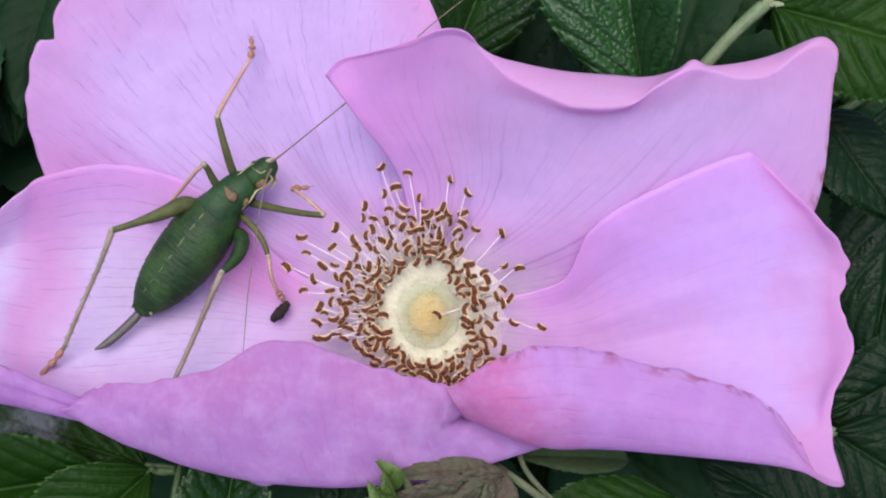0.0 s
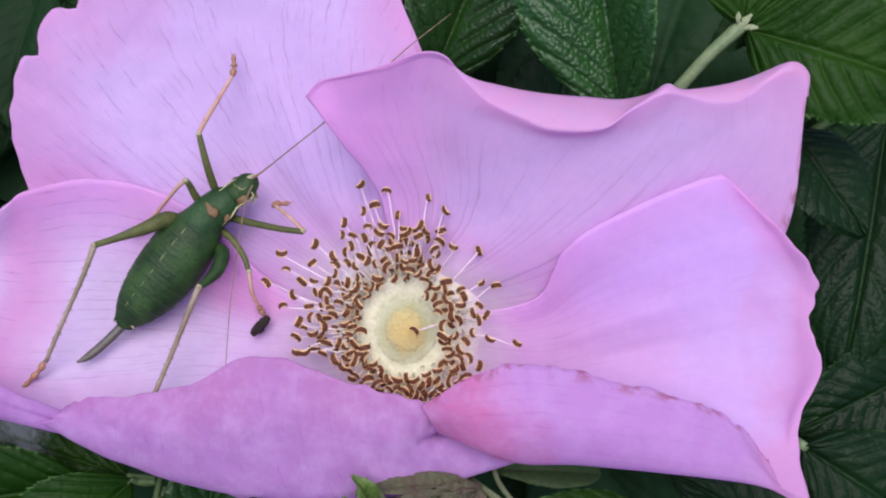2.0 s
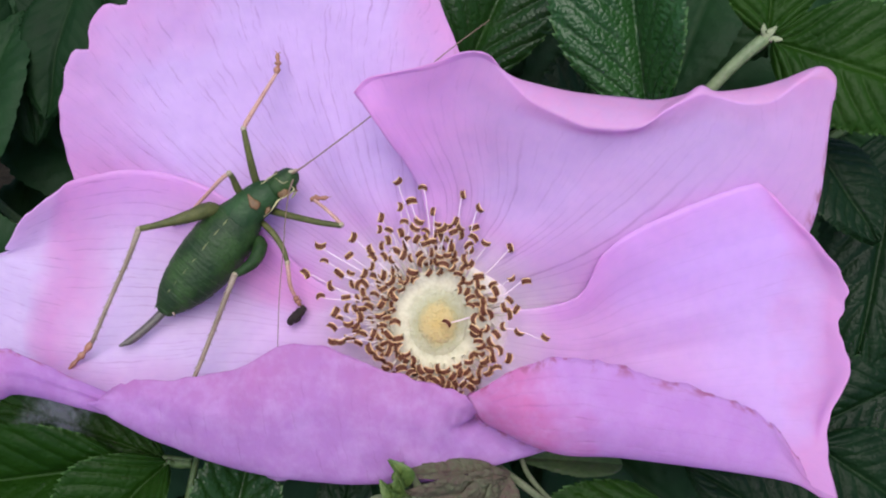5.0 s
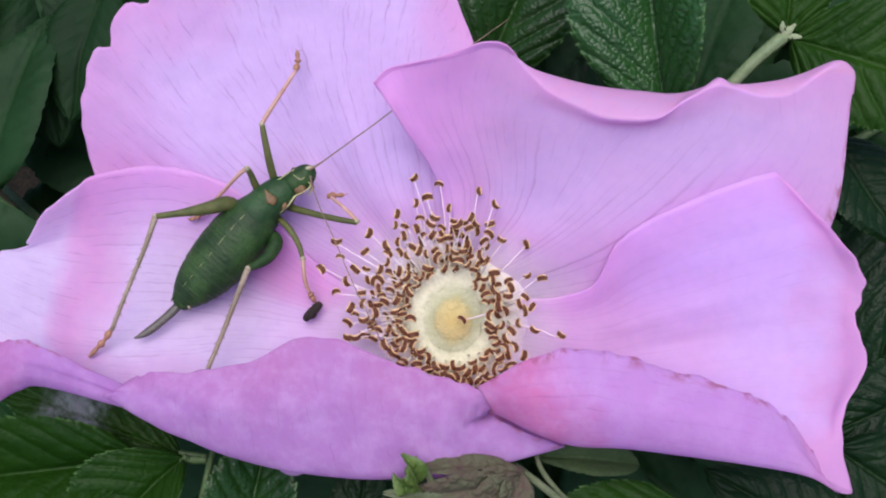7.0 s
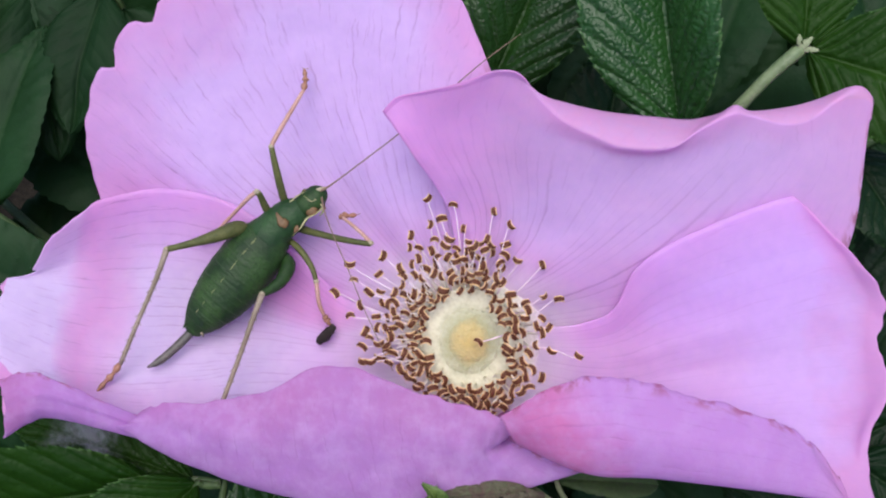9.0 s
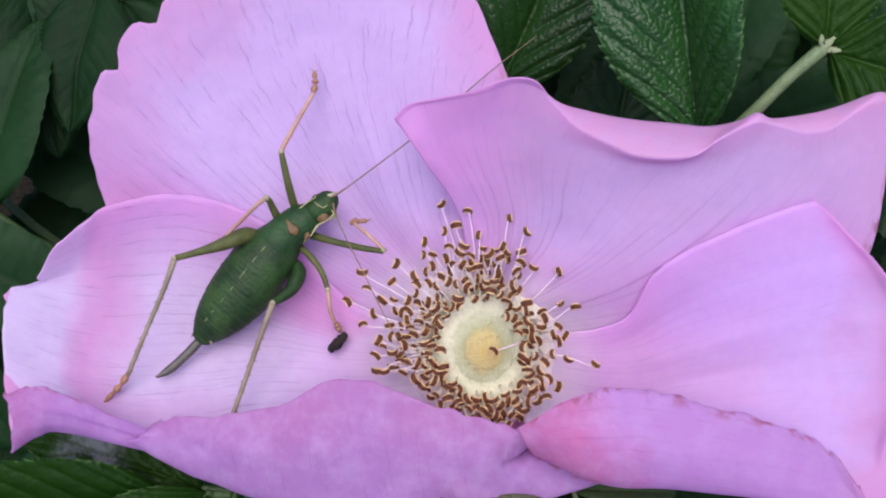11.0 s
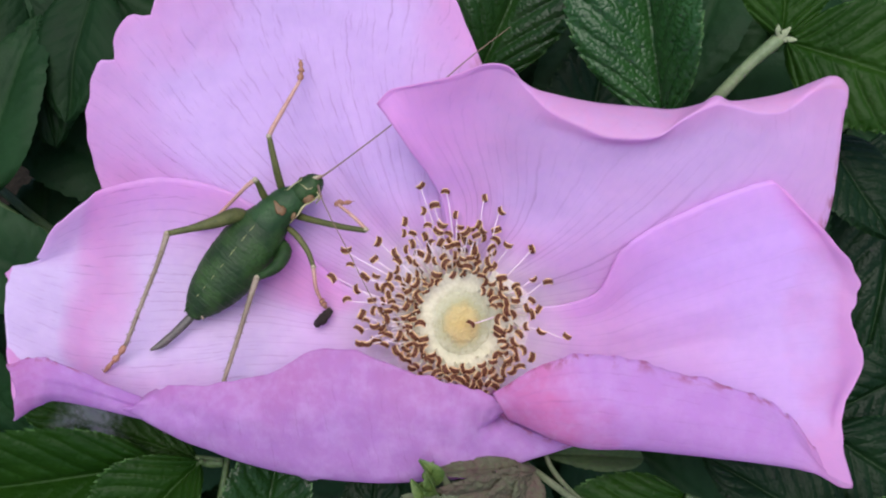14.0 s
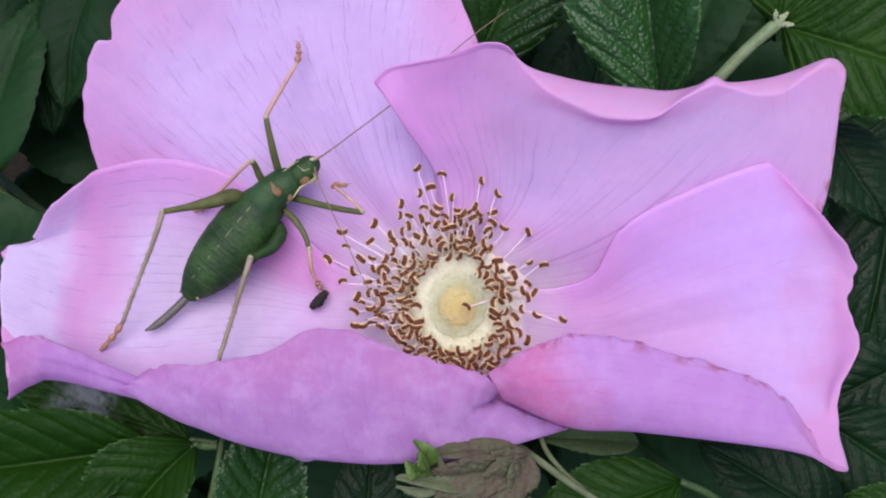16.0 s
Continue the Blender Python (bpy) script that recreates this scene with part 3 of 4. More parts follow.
def make_petal(flower, uv_rows, w_rows, seed, wave=0.3, notch=0.4, label="", mat=None, nicks=(), fold=2.0, frill=0.0, tuck=0.0, turned=(), back=PETAL_OUTER):
    v, f, u, _ = loft(uv_rows, w_rows, wave=wave, notch=notch, seed=seed, nicks=nicks, frill=frill, tuck=tuck, turned=turned, m=130 if turned else 90)
    # beyond the fold, or behind the ridge, the other side shows
    over = [1 if u[q[0]][0] > fold else 2 if turned and u[q[0]][1] > 0.846 and u[q[0]][0] > 0.3 else 0 for q in f]
    ob = part("petal", (v, f, u, over), [mat or PETAL, back, PETAL_TURNED], flower, label)
    mod = ob.modifiers.new("thickness", "SOLIDIFY")
    mod.thickness, mod.offset = 0.14 * MM, 0.0
    ob.modifiers.new("edge", "WEIGHTED_NORMAL").weight = 90  # keeps the thin rim from rounding the shading
    return ob


CENTRE = np.array((-0.8, -0.3, -2))


def disc_mesh():
    """The cream ring round the stigma, ridged by the feet of the filaments."""
    rings = [(0.2, 0.3), (1.6, 0.3), (2.4, 0.25), (3.1, 0.35), (3.7, 0.35), (4.2, 0.22), (4.8, 0.05), (5.5, -0.25), (6.2, -0.7), (6.9, -1.3), (7.3, -2.4)]
    n = 120
    verts, uv = [], []
    for r, h in rings:
        for j in range(n):
            a = 2 * np.pi * j / n
            ridge = 0.035 * (j % 3 == 0) * (r > 3)
            rr = r * (1 + 0.05 * noise.noise(Vector((np.cos(a) * 2, np.sin(a) * 2, r))))
            verts.append(CENTRE + (rr * np.cos(a) * 0.98, rr * np.sin(a) * 1.18, h + ridge))
            uv.append((j / n, r / 4))
    return verts, grid_faces(len(rings), n, True), uv, None


def stigma_mesh(wide, rise, inner, outer, count, size, seed):
    """A low dome set with many crowded knobs between two radii."""
    rng = np.random.default_rng(seed)
    middle = CENTRE + (-0.15, 0, 0.2)
    pieces = [(0, blob(middle, ((wide, 0, 0), (0, 1.1 * wide, 0), (0, 0, rise)), 12, 30, 0.05, 1))]
    for k in range(count):
        r, a = np.sqrt(inner**2 + (outer**2 - inner**2) * (k + 0.5) / count), k * 2.39996
        r, a = r + rng.uniform(-0.2, 0.2), a + rng.uniform(-0.1, 0.1)
        z = rise * np.sqrt(max(0.15, 1 - (r / wide) ** 2))
        s = rng.uniform(0.7, 1.2) * size
        pieces.append((0, blob(middle + (r * np.cos(a), 1.1 * r * np.sin(a), z), ((s, 0, 0), (0, s, 0), (0, 0, 0.3 * s)), 4, 6, 0.1, k)))
    return joined(*pieces)


def anther_mesh(bend, fat):
    """Two brown pollen sacs, bent like a bean, with a thin pale lip on either side."""
    pts = [(-0.54, -bend, 0), (-0.28, 0.0, 0.03), (0, bend * 0.4, 0.04), (0.28, 0.0, 0.03), (0.54, -bend, 0)]

    def side(d, z):
        return [(x, y + d, w + z) for x, y, w in pts]

    sac = [0.08, 0.17 * fat, 0.195 * fat, 0.17 * fat, 0.08]
    lip = [0.03, 0.07, 0.08, 0.07, 0.03]
    return joined((0, tube(side(-0.11, 0.05), sac, 9, 7, 0.9)), (0, tube(side(0.11, 0.05), sac, 9, 7, 0.9)),
                  (1, tube(side(-0.285 * fat, 0.06), lip, 9, 6)), (1, tube(side(0.285 * fat, 0.06), lip, 9, 6)))


ANTHERS = []


def make_stamen(flower, tip, foot, rng, seed, coat=CROWN):
    """A pale bent filament with its anther."""
    tip, foot = np.asarray(tip, float), np.asarray(foot, float)
    away = tip - foot
    mid = foot + away * 0.55 + (rng.uniform(-0.5, 0.5), rng.uniform(-0.5, 0.5), rng.uniform(0.2, 1.0))
    late = foot + away * 0.88 + (rng.uniform(-0.2, 0.2), rng.uniform(-0.2, 0.2), rng.uniform(0.1, 0.4))
    fil = part("stamen", tube([foot, mid, late, tip], [0.10, 0.05, 0.04], 8, 5), coat, flower)
    an = new("anther", ANTHERS[seed % len(ANTHERS)])
    an.parent = fil
    turn = Euler((rng.uniform(-0.5, 0.5), rng.uniform(-0.3, 0.3), rng.uniform(0, 2 * np.pi)))
    size = rng.uniform(0.72, 1.0)
    an.matrix_basis = Matrix.LocRotScale(Vector((tip - at_origin(flower)) * MM), turn, (size, 0.94 * size, size))
    return fil


# loose outer stamens, across and up, mm
OUTER = [
    (-5, 12.7), (-2.7, 12.2), (1, 11.6), (2.5, 10.4), (-3.7, 10.9), (-4.7, 10.3), (-6.5, 9.3), (-6.5, 8.2), (-5.7, 8.2), (-4.3, 9), (-1.7, 10), (-2.3, 8.2), (-1.3, 8.8), (-0.3, 8.7), (2.1, 8.6), (0.9, 8), (-8.9, 7.4), (-11.9, 6.5), (-9.3, 5.7), (-11.5, 5.2), (-13.1, 4), (-11.8, 2), (-10.1, 4.1), (-9.1, 4.1), (-7.3, 6.3), (-4.1, 7.3), (5.5, 6.9), (3.2, 7.2), (7, 3.9), (5.7, 4), (6.2, 1.2), (6.5, -0.9), (8.9, -1.3), (-10.9, 2.9), (-10.4, 0.5), (-10.6, -0.8), (-10.5, -2.2), (-9.8, -2.1), (-9.4, 1.9), (-6.3, 6.7), (5.6, -3.2), (-4.9, -0.2), (-5, 2.1)
]


def make_flower():
    flower = thing("rose_flower", (-0.8, 0, -13), "open five-petalled lilac-pink wild rose with brown-tipped stamens", "flower")
    make_petal(flower, P1_UV, P1_W, 1, 0.5, 0.5, nicks=((0.315, 1.3), (0.425, 1.2), (0.49, 0.9)))
    swaying = make_petal(flower, P2_UV, P2_W, 2, 0.3, 0.12, "petal with its upper margin turned back", PETAL_UPPER, turned=(P2_RIDGE, P2_MARGIN))
    make_petal(flower, P5_UV, P5_W, 3, 0.4, 0.5, "petal with its lower margin rolled up", PETAL_BANDED, fold=0.70, nicks=((0.16, 0.9), (0.33, -0.4)))
    turning = make_petal(flower, P3_UV, P3_W, 4, 0.4, 0.6, "petal with its lower margin folded over", PETAL_PLAIN, fold=0.74, nicks=((0.75, -0.6),), frill=0.45, back=PETAL_FLAP)
    make_petal(flower, P4_UV, P4_W, 5, 0.7, 0.65, "petal cupped upwards, showing its outer side", PETAL_OUTER, tuck=1.6)
    part("petal_lobe", blob((-14.3, -13.4, 3.6), ((1.4, 0.1, 0), (0, 0.7, 0), (0, 0, 0.25)), 8, 14, 0.12, 2), PETAL_OUTER, flower, "pink lobe under the cupped petal")
    part("receptacle", disc_mesh(), CROWN, flower, "cream ring round the stigmas")
    part("stigma", stigma_mesh(2.0, 0.85, 0, 1.9, 420, 0.095, 5), CROWN, flower, "ochre dome of crowded stigmas")
    part("style", stigma_mesh(2.85, 0.45, 1.6, 2.8, 520, 0.085, 6), CROWN, flower, "pale grey-green hairy ring round the stigmas")
    for bend, fat in ((0.12, 1.0), (0.2, 0.9), (0.05, 1.1), (0.16, 0.85)):
        v, f, u, fm = anther_mesh(bend, fat)
        me = bpy.data.meshes.new("anther")
        me.from_pydata([tuple(np.asarray(x) * MM) for x in v], [], f)
        me.materials.append(ANTHER)
        me.materials.append(SEAM)
        me.polygons.foreach_set("material_index", fm)
        me.polygons.foreach_set("use_smooth", [True] * len(f))
        ANTHERS.append(me)
    rng = np.random.default_rng(11)
    k = 0
    for u, v in OUTER:
        d = np.array((u, v)) - CENTRE[:2]
        d = d / np.linalg.norm(d)
        make_stamen(flower, (u, v, rng.uniform(-0.8, 0.6)), (*(CENTRE[:2] + 4.5 * d), CENTRE[2] - 0.2), rng, k, FILAMENT)
        k += 1
    taken = [np.array(p) for p in OUTER]
    tries = 0
    while k < 228 and tries < 9000:
        tries += 1
        a = rng.uniform(0, 2 * np.pi)
        far = (3.1 if np.cos(a) > 0.45 else 4.5 if np.sin(a) > -0.2 else 4.2) + 4.4 * rng.beta(1.0, 2.1) * (1.25 if np.cos(a) < 0.2 and np.sin(a) > -0.3 else 0.85)
        if np.sin(a) < -0.35:  # short and crowded on the lower side
            far = 3.9 + 2.6 * rng.beta(1.0, 1.3)
        p = CENTRE[:2] + far * np.array((np.cos(a), np.sin(a) * 1.05))
        if min(np.linalg.norm(p - q) for q in taken) < 0.56:
            continue
        taken.append(p)
        d = (p - CENTRE[:2]) / np.linalg.norm(p - CENTRE[:2])
        z = -0.9 + rng.uniform(0.0, 1.8) + (0.8 if np.cos(a) > 0 else 0)
        make_stamen(flower, (*p, z), (*(CENTRE[:2] + (min(far, 5.0) + rng.uniform(-0.5, 0.1)) * d), CENTRE[2] - 0.05), rng, k)
        k += 1
    # one stamen bent in over the stigmas
    make_stamen(flower, (-0.1, -0.1, 0.2), (2.6, 0.5, -1.3), rng, 1, FILAMENT)
    # calyx and stalk under the flower
    base = np.array((-0.8, -0.5, -12.5))
    part("hip", blob(base, ((2.8, 0, 0), (0, 2.8, 0), (0, 0, 3.4)), 10, 16), CALYX_GREEN, flower, "green hip below the petals")
    part("neck", tube([base, base + (0, 0.3, 4), base + (0, 0.5, 9.6)], [2.2, 1.8, 3.6], 8, 16), CALYX_GREEN, flower, "green neck of the hip under the petals")
    for q in range(5):
        a = radians(72 * q + 20)
        d = np.array((np.cos(a), np.sin(a), 0))
        part("sepal", tube([base + d * 1.5 + (0, 0, 2.6), base + d * 5 + (0, 0, 2.0), base + d * 10 + (0, 0, 0.0), base + d * 15 + (0, 0, -2.5)],
                           [0.9, 1.5, 0.9, 0.2], 10, 8, 0.25), CALYX, flower)
    part("stalk", tube([base + (0, 0, -2), base + (2, -4, -14), base + (6, -20, -40), base + (8, -45, -70)], [0.9, 0.8, 0.9, 1.1], 14, 8), STALK, flower)
    return flower, swaying, turning


FLOWER, SWAYING, TURNING = make_flower()


# ---- the bush cricket ----
def ring_segment(a, b, ra, rb, flat, flare=0.002, n=6, around=22):
    """One overlapping plate of the abdomen between two points of its axis."""
    f = np.linspace(0, 1, n)
    a, b = np.asarray(a, float), np.asarray(b, float)
    pts = [a - (b - a) * 0.25] + [a + (b - a) * x for x in f]  # its front edge is tucked under the plate before
    radii = [ra * 0.90] + [ra + (rb - ra) * x + flare * x**3 for x in f]
    return tube(pts, radii, 3 * n, around, flat, lump=0.022, seed=int(ra * 100))


HEAD_AT, TAIL_AT = np.array((-15.8, 12.4, -1.6)), np.array((-26.7, 0.4, -2.2))


def make_cricket():
    c = thing("bush_cricket", (-22.2, 5.8, -5.8), "dark green speckled bush cricket with long pale legs, on a petal", "insect")
    # abdomen: nine plates along a slightly bent axis
    axis = curve_points([(-19.3, 9.4, -2.4), (-21.1, 7.2, -2.4), (-23.4, 4.2, -2.4), (-25.4, 1.8, -2.3), (-26.6, 0.3, -2.2)], 11)
    wide = [2.0, 2.4, 2.68, 2.84, 2.86, 2.76, 2.54, 2.2, 1.82, 1.42, 0.95]
    for i in range(10):
        v, f, u, _ = ring_segment(axis[i], axis[i + 1] + (axis[i + 1] - axis[i]) * 0.06, wide[i], wide[i + 1], 0.78)
        part("tergite", (v, f, u, [1 if 22 * 16 <= k < 22 * 17 else 0 for k in range(len(f))]), [SKIN, SKIN_EDGE], c)
        mid = axis[i] + (axis[i + 1] - axis[i]) * 0.62
        top = np.array((-0.4, 0.35, 0.76 * (wide[i] * 0.4 + wide[i + 1] * 0.6)))
        step = (axis[i + 1] - axis[i]) * 0.26
        if i < 8:
            slim = 1.0 if i < 4 else 0.6
            part("dorsal_mark", tube([mid - step * 1.7 * slim + top, mid + top, mid + step * 1.4 * slim + top], [0.02, 0.06 * slim, 0.03], 6, 6, 0.5), MARK, c, "cream dash along the back")
    part("tail_plate", blob(axis[-1] + (0.05, 0.05, 0), ((0.45, 0.42, 0), (-0.7, 0.66, 0), (0, 0, 0.75)), 8, 14, 0.06), SKIN, c)
    # thorax shield and side plates
    part("pronotum", tube([(-16.4, 11.7, -1.7), (-17.5, 11, -1.8), (-19, 9.8, -2), (-20, 8.7, -2.2)], [1.0, 1.6, 1.75, 2.0], 14, 22, 0.84, lump=0.02), SADDLE, c, "saddle-shaped green shield")
    part("wing_stub", tube([(-18.7, 11.1, -0.3), (-18.3, 10.4, -0.3), (-18, 10.1, -0.3), (-17.9, 9.7, -0.3)], [0.06, 0.34, 0.5, 0.1], 10, 10, 0.2, up=(0.2, 0.1, 1), lump=0.12), WING, c, "orange-brown wing stub")
    part("wing_fold", tube([(-16.8, 10, -0.62), (-16.9, 9.7, -0.62), (-17.1, 9.3, -0.62)], [0.08, 0.24, 0.06], 8, 8, 0.3, lump=0.15), WING, c, "brown fold of the wing stub")
    part("side_stripe", tube([(-14.8, 12, -0.75), (-14.6, 11.6, -0.75), (-15.3, 11, -0.75), (-16, 10.6, -0.75), (-16.6, 9.7, -0.75), (-17.3, 9, -0.75)], [0.03, 0.08, 0.045, 0.085, 0.06, 0.02], 22, 6, lump=0.3), STRIPE, c, "cream stripe along the side")
    part("side_stripe", tube([(-16.2, 13.1, -1), (-16.9, 12.7, -1), (-17.5, 12.2, -1), (-18.3, 11.7, -1)], [0.02, 0.06, 0.05, 0.02], 16, 6, lump=0.3), STRIPE, c, "cream stripe along the side")
    # head
    head = part("head", tube([(-14.7, 12.7, -2.2), (-15.0, 12.7, -1.9), (-15.7, 12.3, -1.7), (-16.7, 11.5, -1.8)], [0.6, 1.08, 1.2, 1.1], 12, 18, 0.92, lump=0.03), SKIN, c)
    part("eye", blob((-14.7, 11.9, -1.5), ((0.26, -0.15, 0), (0.15, 0.26, 0), (0, 0, 0.3)), 8, 12), EYE, head, "dark compound eye")
    part("eye", blob((-16.3, 13.1, -1.5), ((0.26, -0.15, 0), (0.15, 0.26, 0), (0, 0, 0.3)), 8, 12), EYE, head, "dark compound eye")
    part("cheek", tube([(-14.6, 12.3, -1.9), (-14.6, 11.5, -1.9), (-15, 10.9, -2)], [0.06, 0.13, 0.06], 7, 7), STRIPE, head, "pale cheek")
    part("brow", tube([(-16.3, 13, -1.25), (-15.9, 13.2, -1.25), (-15.4, 13.2, -1.25), (-15.1, 13.3, -1.25)], [0.05, 0.12, 0.1, 0.08], 9, 7), STRIPE, head, "pale brow between the feelers")
    part("cheek_patch", blob((-15.6, 11.3, -0.98), ((0.5, 0.3, 0), (-0.28, 0.42, 0), (0, 0, 0.22)), 7, 12, 0.12, 4), WING, head, "brown patch behind the eye")
    part("crown_line", tube([(-16.3, 12.7, -0.58), (-15.6, 12.2, -0.58), (-15.1, 12.4, -0.58)], [0.015, 0.04, 0.02], 10, 5, 0.5), STRIPE, head, "thin pale line across the crown")
    for tip in ((-14.5, 12.2, -1.5), (-14.4, 11.6, -1.7)):
        part("palp", tube([(-14.9, 11.9, -1.9), tip], [0.14, 0.1], 6, 7, lump=0.1), FOOT, head, "short orange-brown palp")
    part("scape", tube([(-15.3, 13.2, -1.1), (-14.9, 13.3, -1.1), (-14.4, 13.5, -1.1)], [0.14, 0.2, 0.12], 8, 8), KNEE, head, "pale base of the feeler")
    part("ovipositor", tube([(-26.3, 0.7, -2.2), (-27, -0.3, -2), (-28.2, -1.6, -1.4), (-29.3, -2.6, -0.8), (-30.2, -3.1, -0.4)], [0.34, 0.42, 0.40, 0.36, 0.08], 14, 10, 0.5), SABRE, c, "grey-brown curved sabre")
    part("cercus", tube([(-26.7, 1.1, -1.8), (-27.1, 0.8, -1.6), (-27.3, 0.4, -1.5)], [0.16, 0.12, 0.03], 6, 7), SKIN, c)
    part("cercus", tube([(-25.9, 0.2, -1.8), (-25.6, -0.1, -1.7), (-25.5, -0.4, -1.7)], [0.16, 0.12, 0.03], 6, 7), SHIN, c)

    def hinged(ob, at):
        """Moves a part's own origin to a joint."""
        ob.location = Vector((np.asarray(at, float) - at_origin(c)) * MM)
        ob.data.transform(Matrix.Translation(-ob.location))

    def leg(name, thigh, fat, shin, thin, foot, shin_mat, thigh_mat=SKIN_LIGHT):
        f = part(name, tube(thigh, fat, 14, 12), thigh_mat, c)
        hinged(f, thigh[0])
        spines = [(0, tube(shin, thin, 14, 9))]
        line = curve_points(shin, 22)
        for q in range(4, 21):
            way = line[q] - line[q - 1]
            way = way / np.linalg.norm(way)
            out = np.cross(way, (0, 0, 1)) * (1 if q % 2 else -1)
            root = line[q] + out * 0.12
            long = 0.26 if name == "hind_leg" else 0.12
            spines.append((0, tube([root, root + (out + way) * long], [0.27 * long, 0.014], 3, 5)))
        shank = part("tibia", joined(*spines), shin_mat, f)
        part("knee", blob(shin[0], ((0.29, 0, 0), (0, 0.27, 0), (0, 0, 0.27)), 7, 10, 0.1), KNEE, f)
        t = joined((0, tube(foot, [0.15, 0.34, 0.16, 0.36, 0.16, 0.24, 0.1], 18, 8)), (0, tube([foot[-1], np.add(foot[-1], (0.35, 0.15, -0.25))], [0.05, 0.015], 4, 5)),
                   (0, tube([foot[-1], np.add(foot[-1], (-0.3, 0.25, -0.25))], [0.05, 0.015], 4, 5)))
        sole = part("tarsus", t, FOOT, f)
        for sub in f.children:  # the thigh's space starts at the hip, those of shank and foot at the knee
            sub.data.transform(Matrix.Translation(-f.location))
        bend = Vector((np.asarray(shin[0], float) - np.asarray(thigh[0], float)) * MM)
        for sub in (shank, sole):
            sub.data.transform(Matrix.Translation(-bend))
            sub.location = bend
        return f, shank, sole

    leg("fore_leg", [(-18.1, 11.6, -2.6), (-18.4, 13.1, -1.2), (-18.8, 15.4, 0), (-19.1, 17, 0.4)], [0.36, 0.37, 0.31, 0.25],
        [(-19.1, 17, 0.4), (-18.8, 17.8, 0.2), (-17.8, 19.9, -0.6), (-16.6, 22.4, -1.6)], [0.22, 0.22, 0.2, 0.16],
        [(-16.6, 22.4, -1.6), (-16.5, 23.2, -1.9), (-16.5, 23.7, -1.9), (-16.6, 24.4, -2)], SHIN_PINK)
    leg("middle_leg", [(-19.5, 10.7, -2.8), (-19.9, 11.6, -1.6), (-20.2, 12.5, -0.8), (-20.4, 12.9, -0.4)], [0.42, 0.36, 0.3, 0.28],
        [(-20.5, 13, -0.4), (-21.4, 12.4, -1), (-23, 11.1, -2.6), (-25.2, 9.2, -4.4)], [0.22, 0.2, 0.18, 0.16],
        [(-25.2, 9.2, -4.4), (-25.8, 8.7, -4.8), (-26.4, 8.4, -4.9), (-26.9, 8.2, -5)], SHIN_PINK)
    far_hind = leg("hind_leg", [(-21.5, 9.5, -2.4), (-22.5, 9.7, -1.4), (-24.1, 9.1, -0.4), (-26.3, 8.5, 0.5), (-28.2, 8.1, 1)], [0.5, 0.74, 0.6, 0.34, 0.28],
        [(-28.3, 8.1, 1), (-29.2, 5.2, 0.9), (-30.6, 1.5, 0.8), (-32, -2.4, 0.7)], [0.3, 0.22, 0.2, 0.2],
        [(-32, -2.3, 0.7), (-32.6, -3.3, 0.7), (-33.2, -4, 0.7), (-33.9, -4.9, 0.8)], SHIN)
    leg("fore_leg", [(-16.8, 9.7, -2.6), (-15.2, 9.3, -1.6), (-12.3, 8.7, -0.6), (-10.1, 8.4, -0.2)], [0.38, 0.32, 0.29, 0.25],
        [(-10.1, 8.5, -0.2), (-10.8, 9.2, -0.6), (-11.9, 10.1, -1.4), (-12.9, 10.8, -2.4)], [0.22, 0.18, 0.17, 0.15],
        [(-12.9, 10.8, -2.6), (-13.1, 11, -2.8), (-12.4, 11, -3), (-11.7, 11.1, -3.1)], SHIN_PINK)
    leg("middle_leg", [(-18.2, 8.9, -2.8), (-16.7, 7.7, -2), (-15.6, 6.2, -1.5), (-15.1, 4.9, -1.2)], [0.3, 0.3, 0.27, 0.22],
        [(-15.1, 4.9, -1.2), (-15, 3.9, -1.4), (-14.9, 2.8, -1.9), (-14.5, 1.7, -2.4)], [0.24, 0.2, 0.2, 0.16],
        [(-14.5, 1.7, -2.4), (-14.3, 1.4, -2.6), (-14.2, 1.1, -2.8), (-14, 0.8, -2.9)], SHIN_PINK)
    near_hind = leg("hind_leg", [(-18.6, 7.2, -3), (-18, 6.2, -2.2), (-18.7, 4.9, -1.2), (-19.8, 4.2, -0.2), (-20.4, 4, 0.4)], [0.55, 0.70, 0.62, 0.4, 0.28],
        [(-20.3, 4, 0.4), (-21.0, 1.5, 0.6), (-22.0, -2.2, 0.9), (-23.4, -7.8, 2.6)], [0.3, 0.24, 0.22, 0.2],
        [(-23.4, -7.8, 2.6), (-23.6, -8.3, 2.9), (-23.7, -8.9, 3.2), (-23.8, -9.4, 3.4)], SHIN, SKIN)
    part("feeler", tube([(-15, 13.1, -1.2), (-13.7, 13.8, -0.6), (-10.8, 15.9, 0.2), (-7.7, 18.3, 0.5), (-4.1, 21.4, 0.9), (-0.6, 24.4, 1.5), (3.0, 27.2, 1.5)],
                        [0.17, 0.08, 0.065, 0.06, 0.055, 0.05, 0.03], 30, 6), FEELER, c, "long thin feeler")
    # the second feeler swings on the brow
    pivot = np.array((-14.7, 12.6, -1))
    swing = part("feeler", tube([pivot, (-14.2, 11.3, 0.4), (-13.1, 9.1, 1.6), (-11.7, 6.6, 2.8), (-9.8, 2.8, 3.6), (-7.1, -2.2, 3.8)],
                                [0.12, 0.06, 0.05, 0.045, 0.04, 0.03], 30, 6), FEELER, c, "long thin feeler that swings")
    hinge = Vector((pivot - at_origin(c)) * MM)
    swing.data.transform(Matrix.Translation(-hinge))
    swing.location = hinge
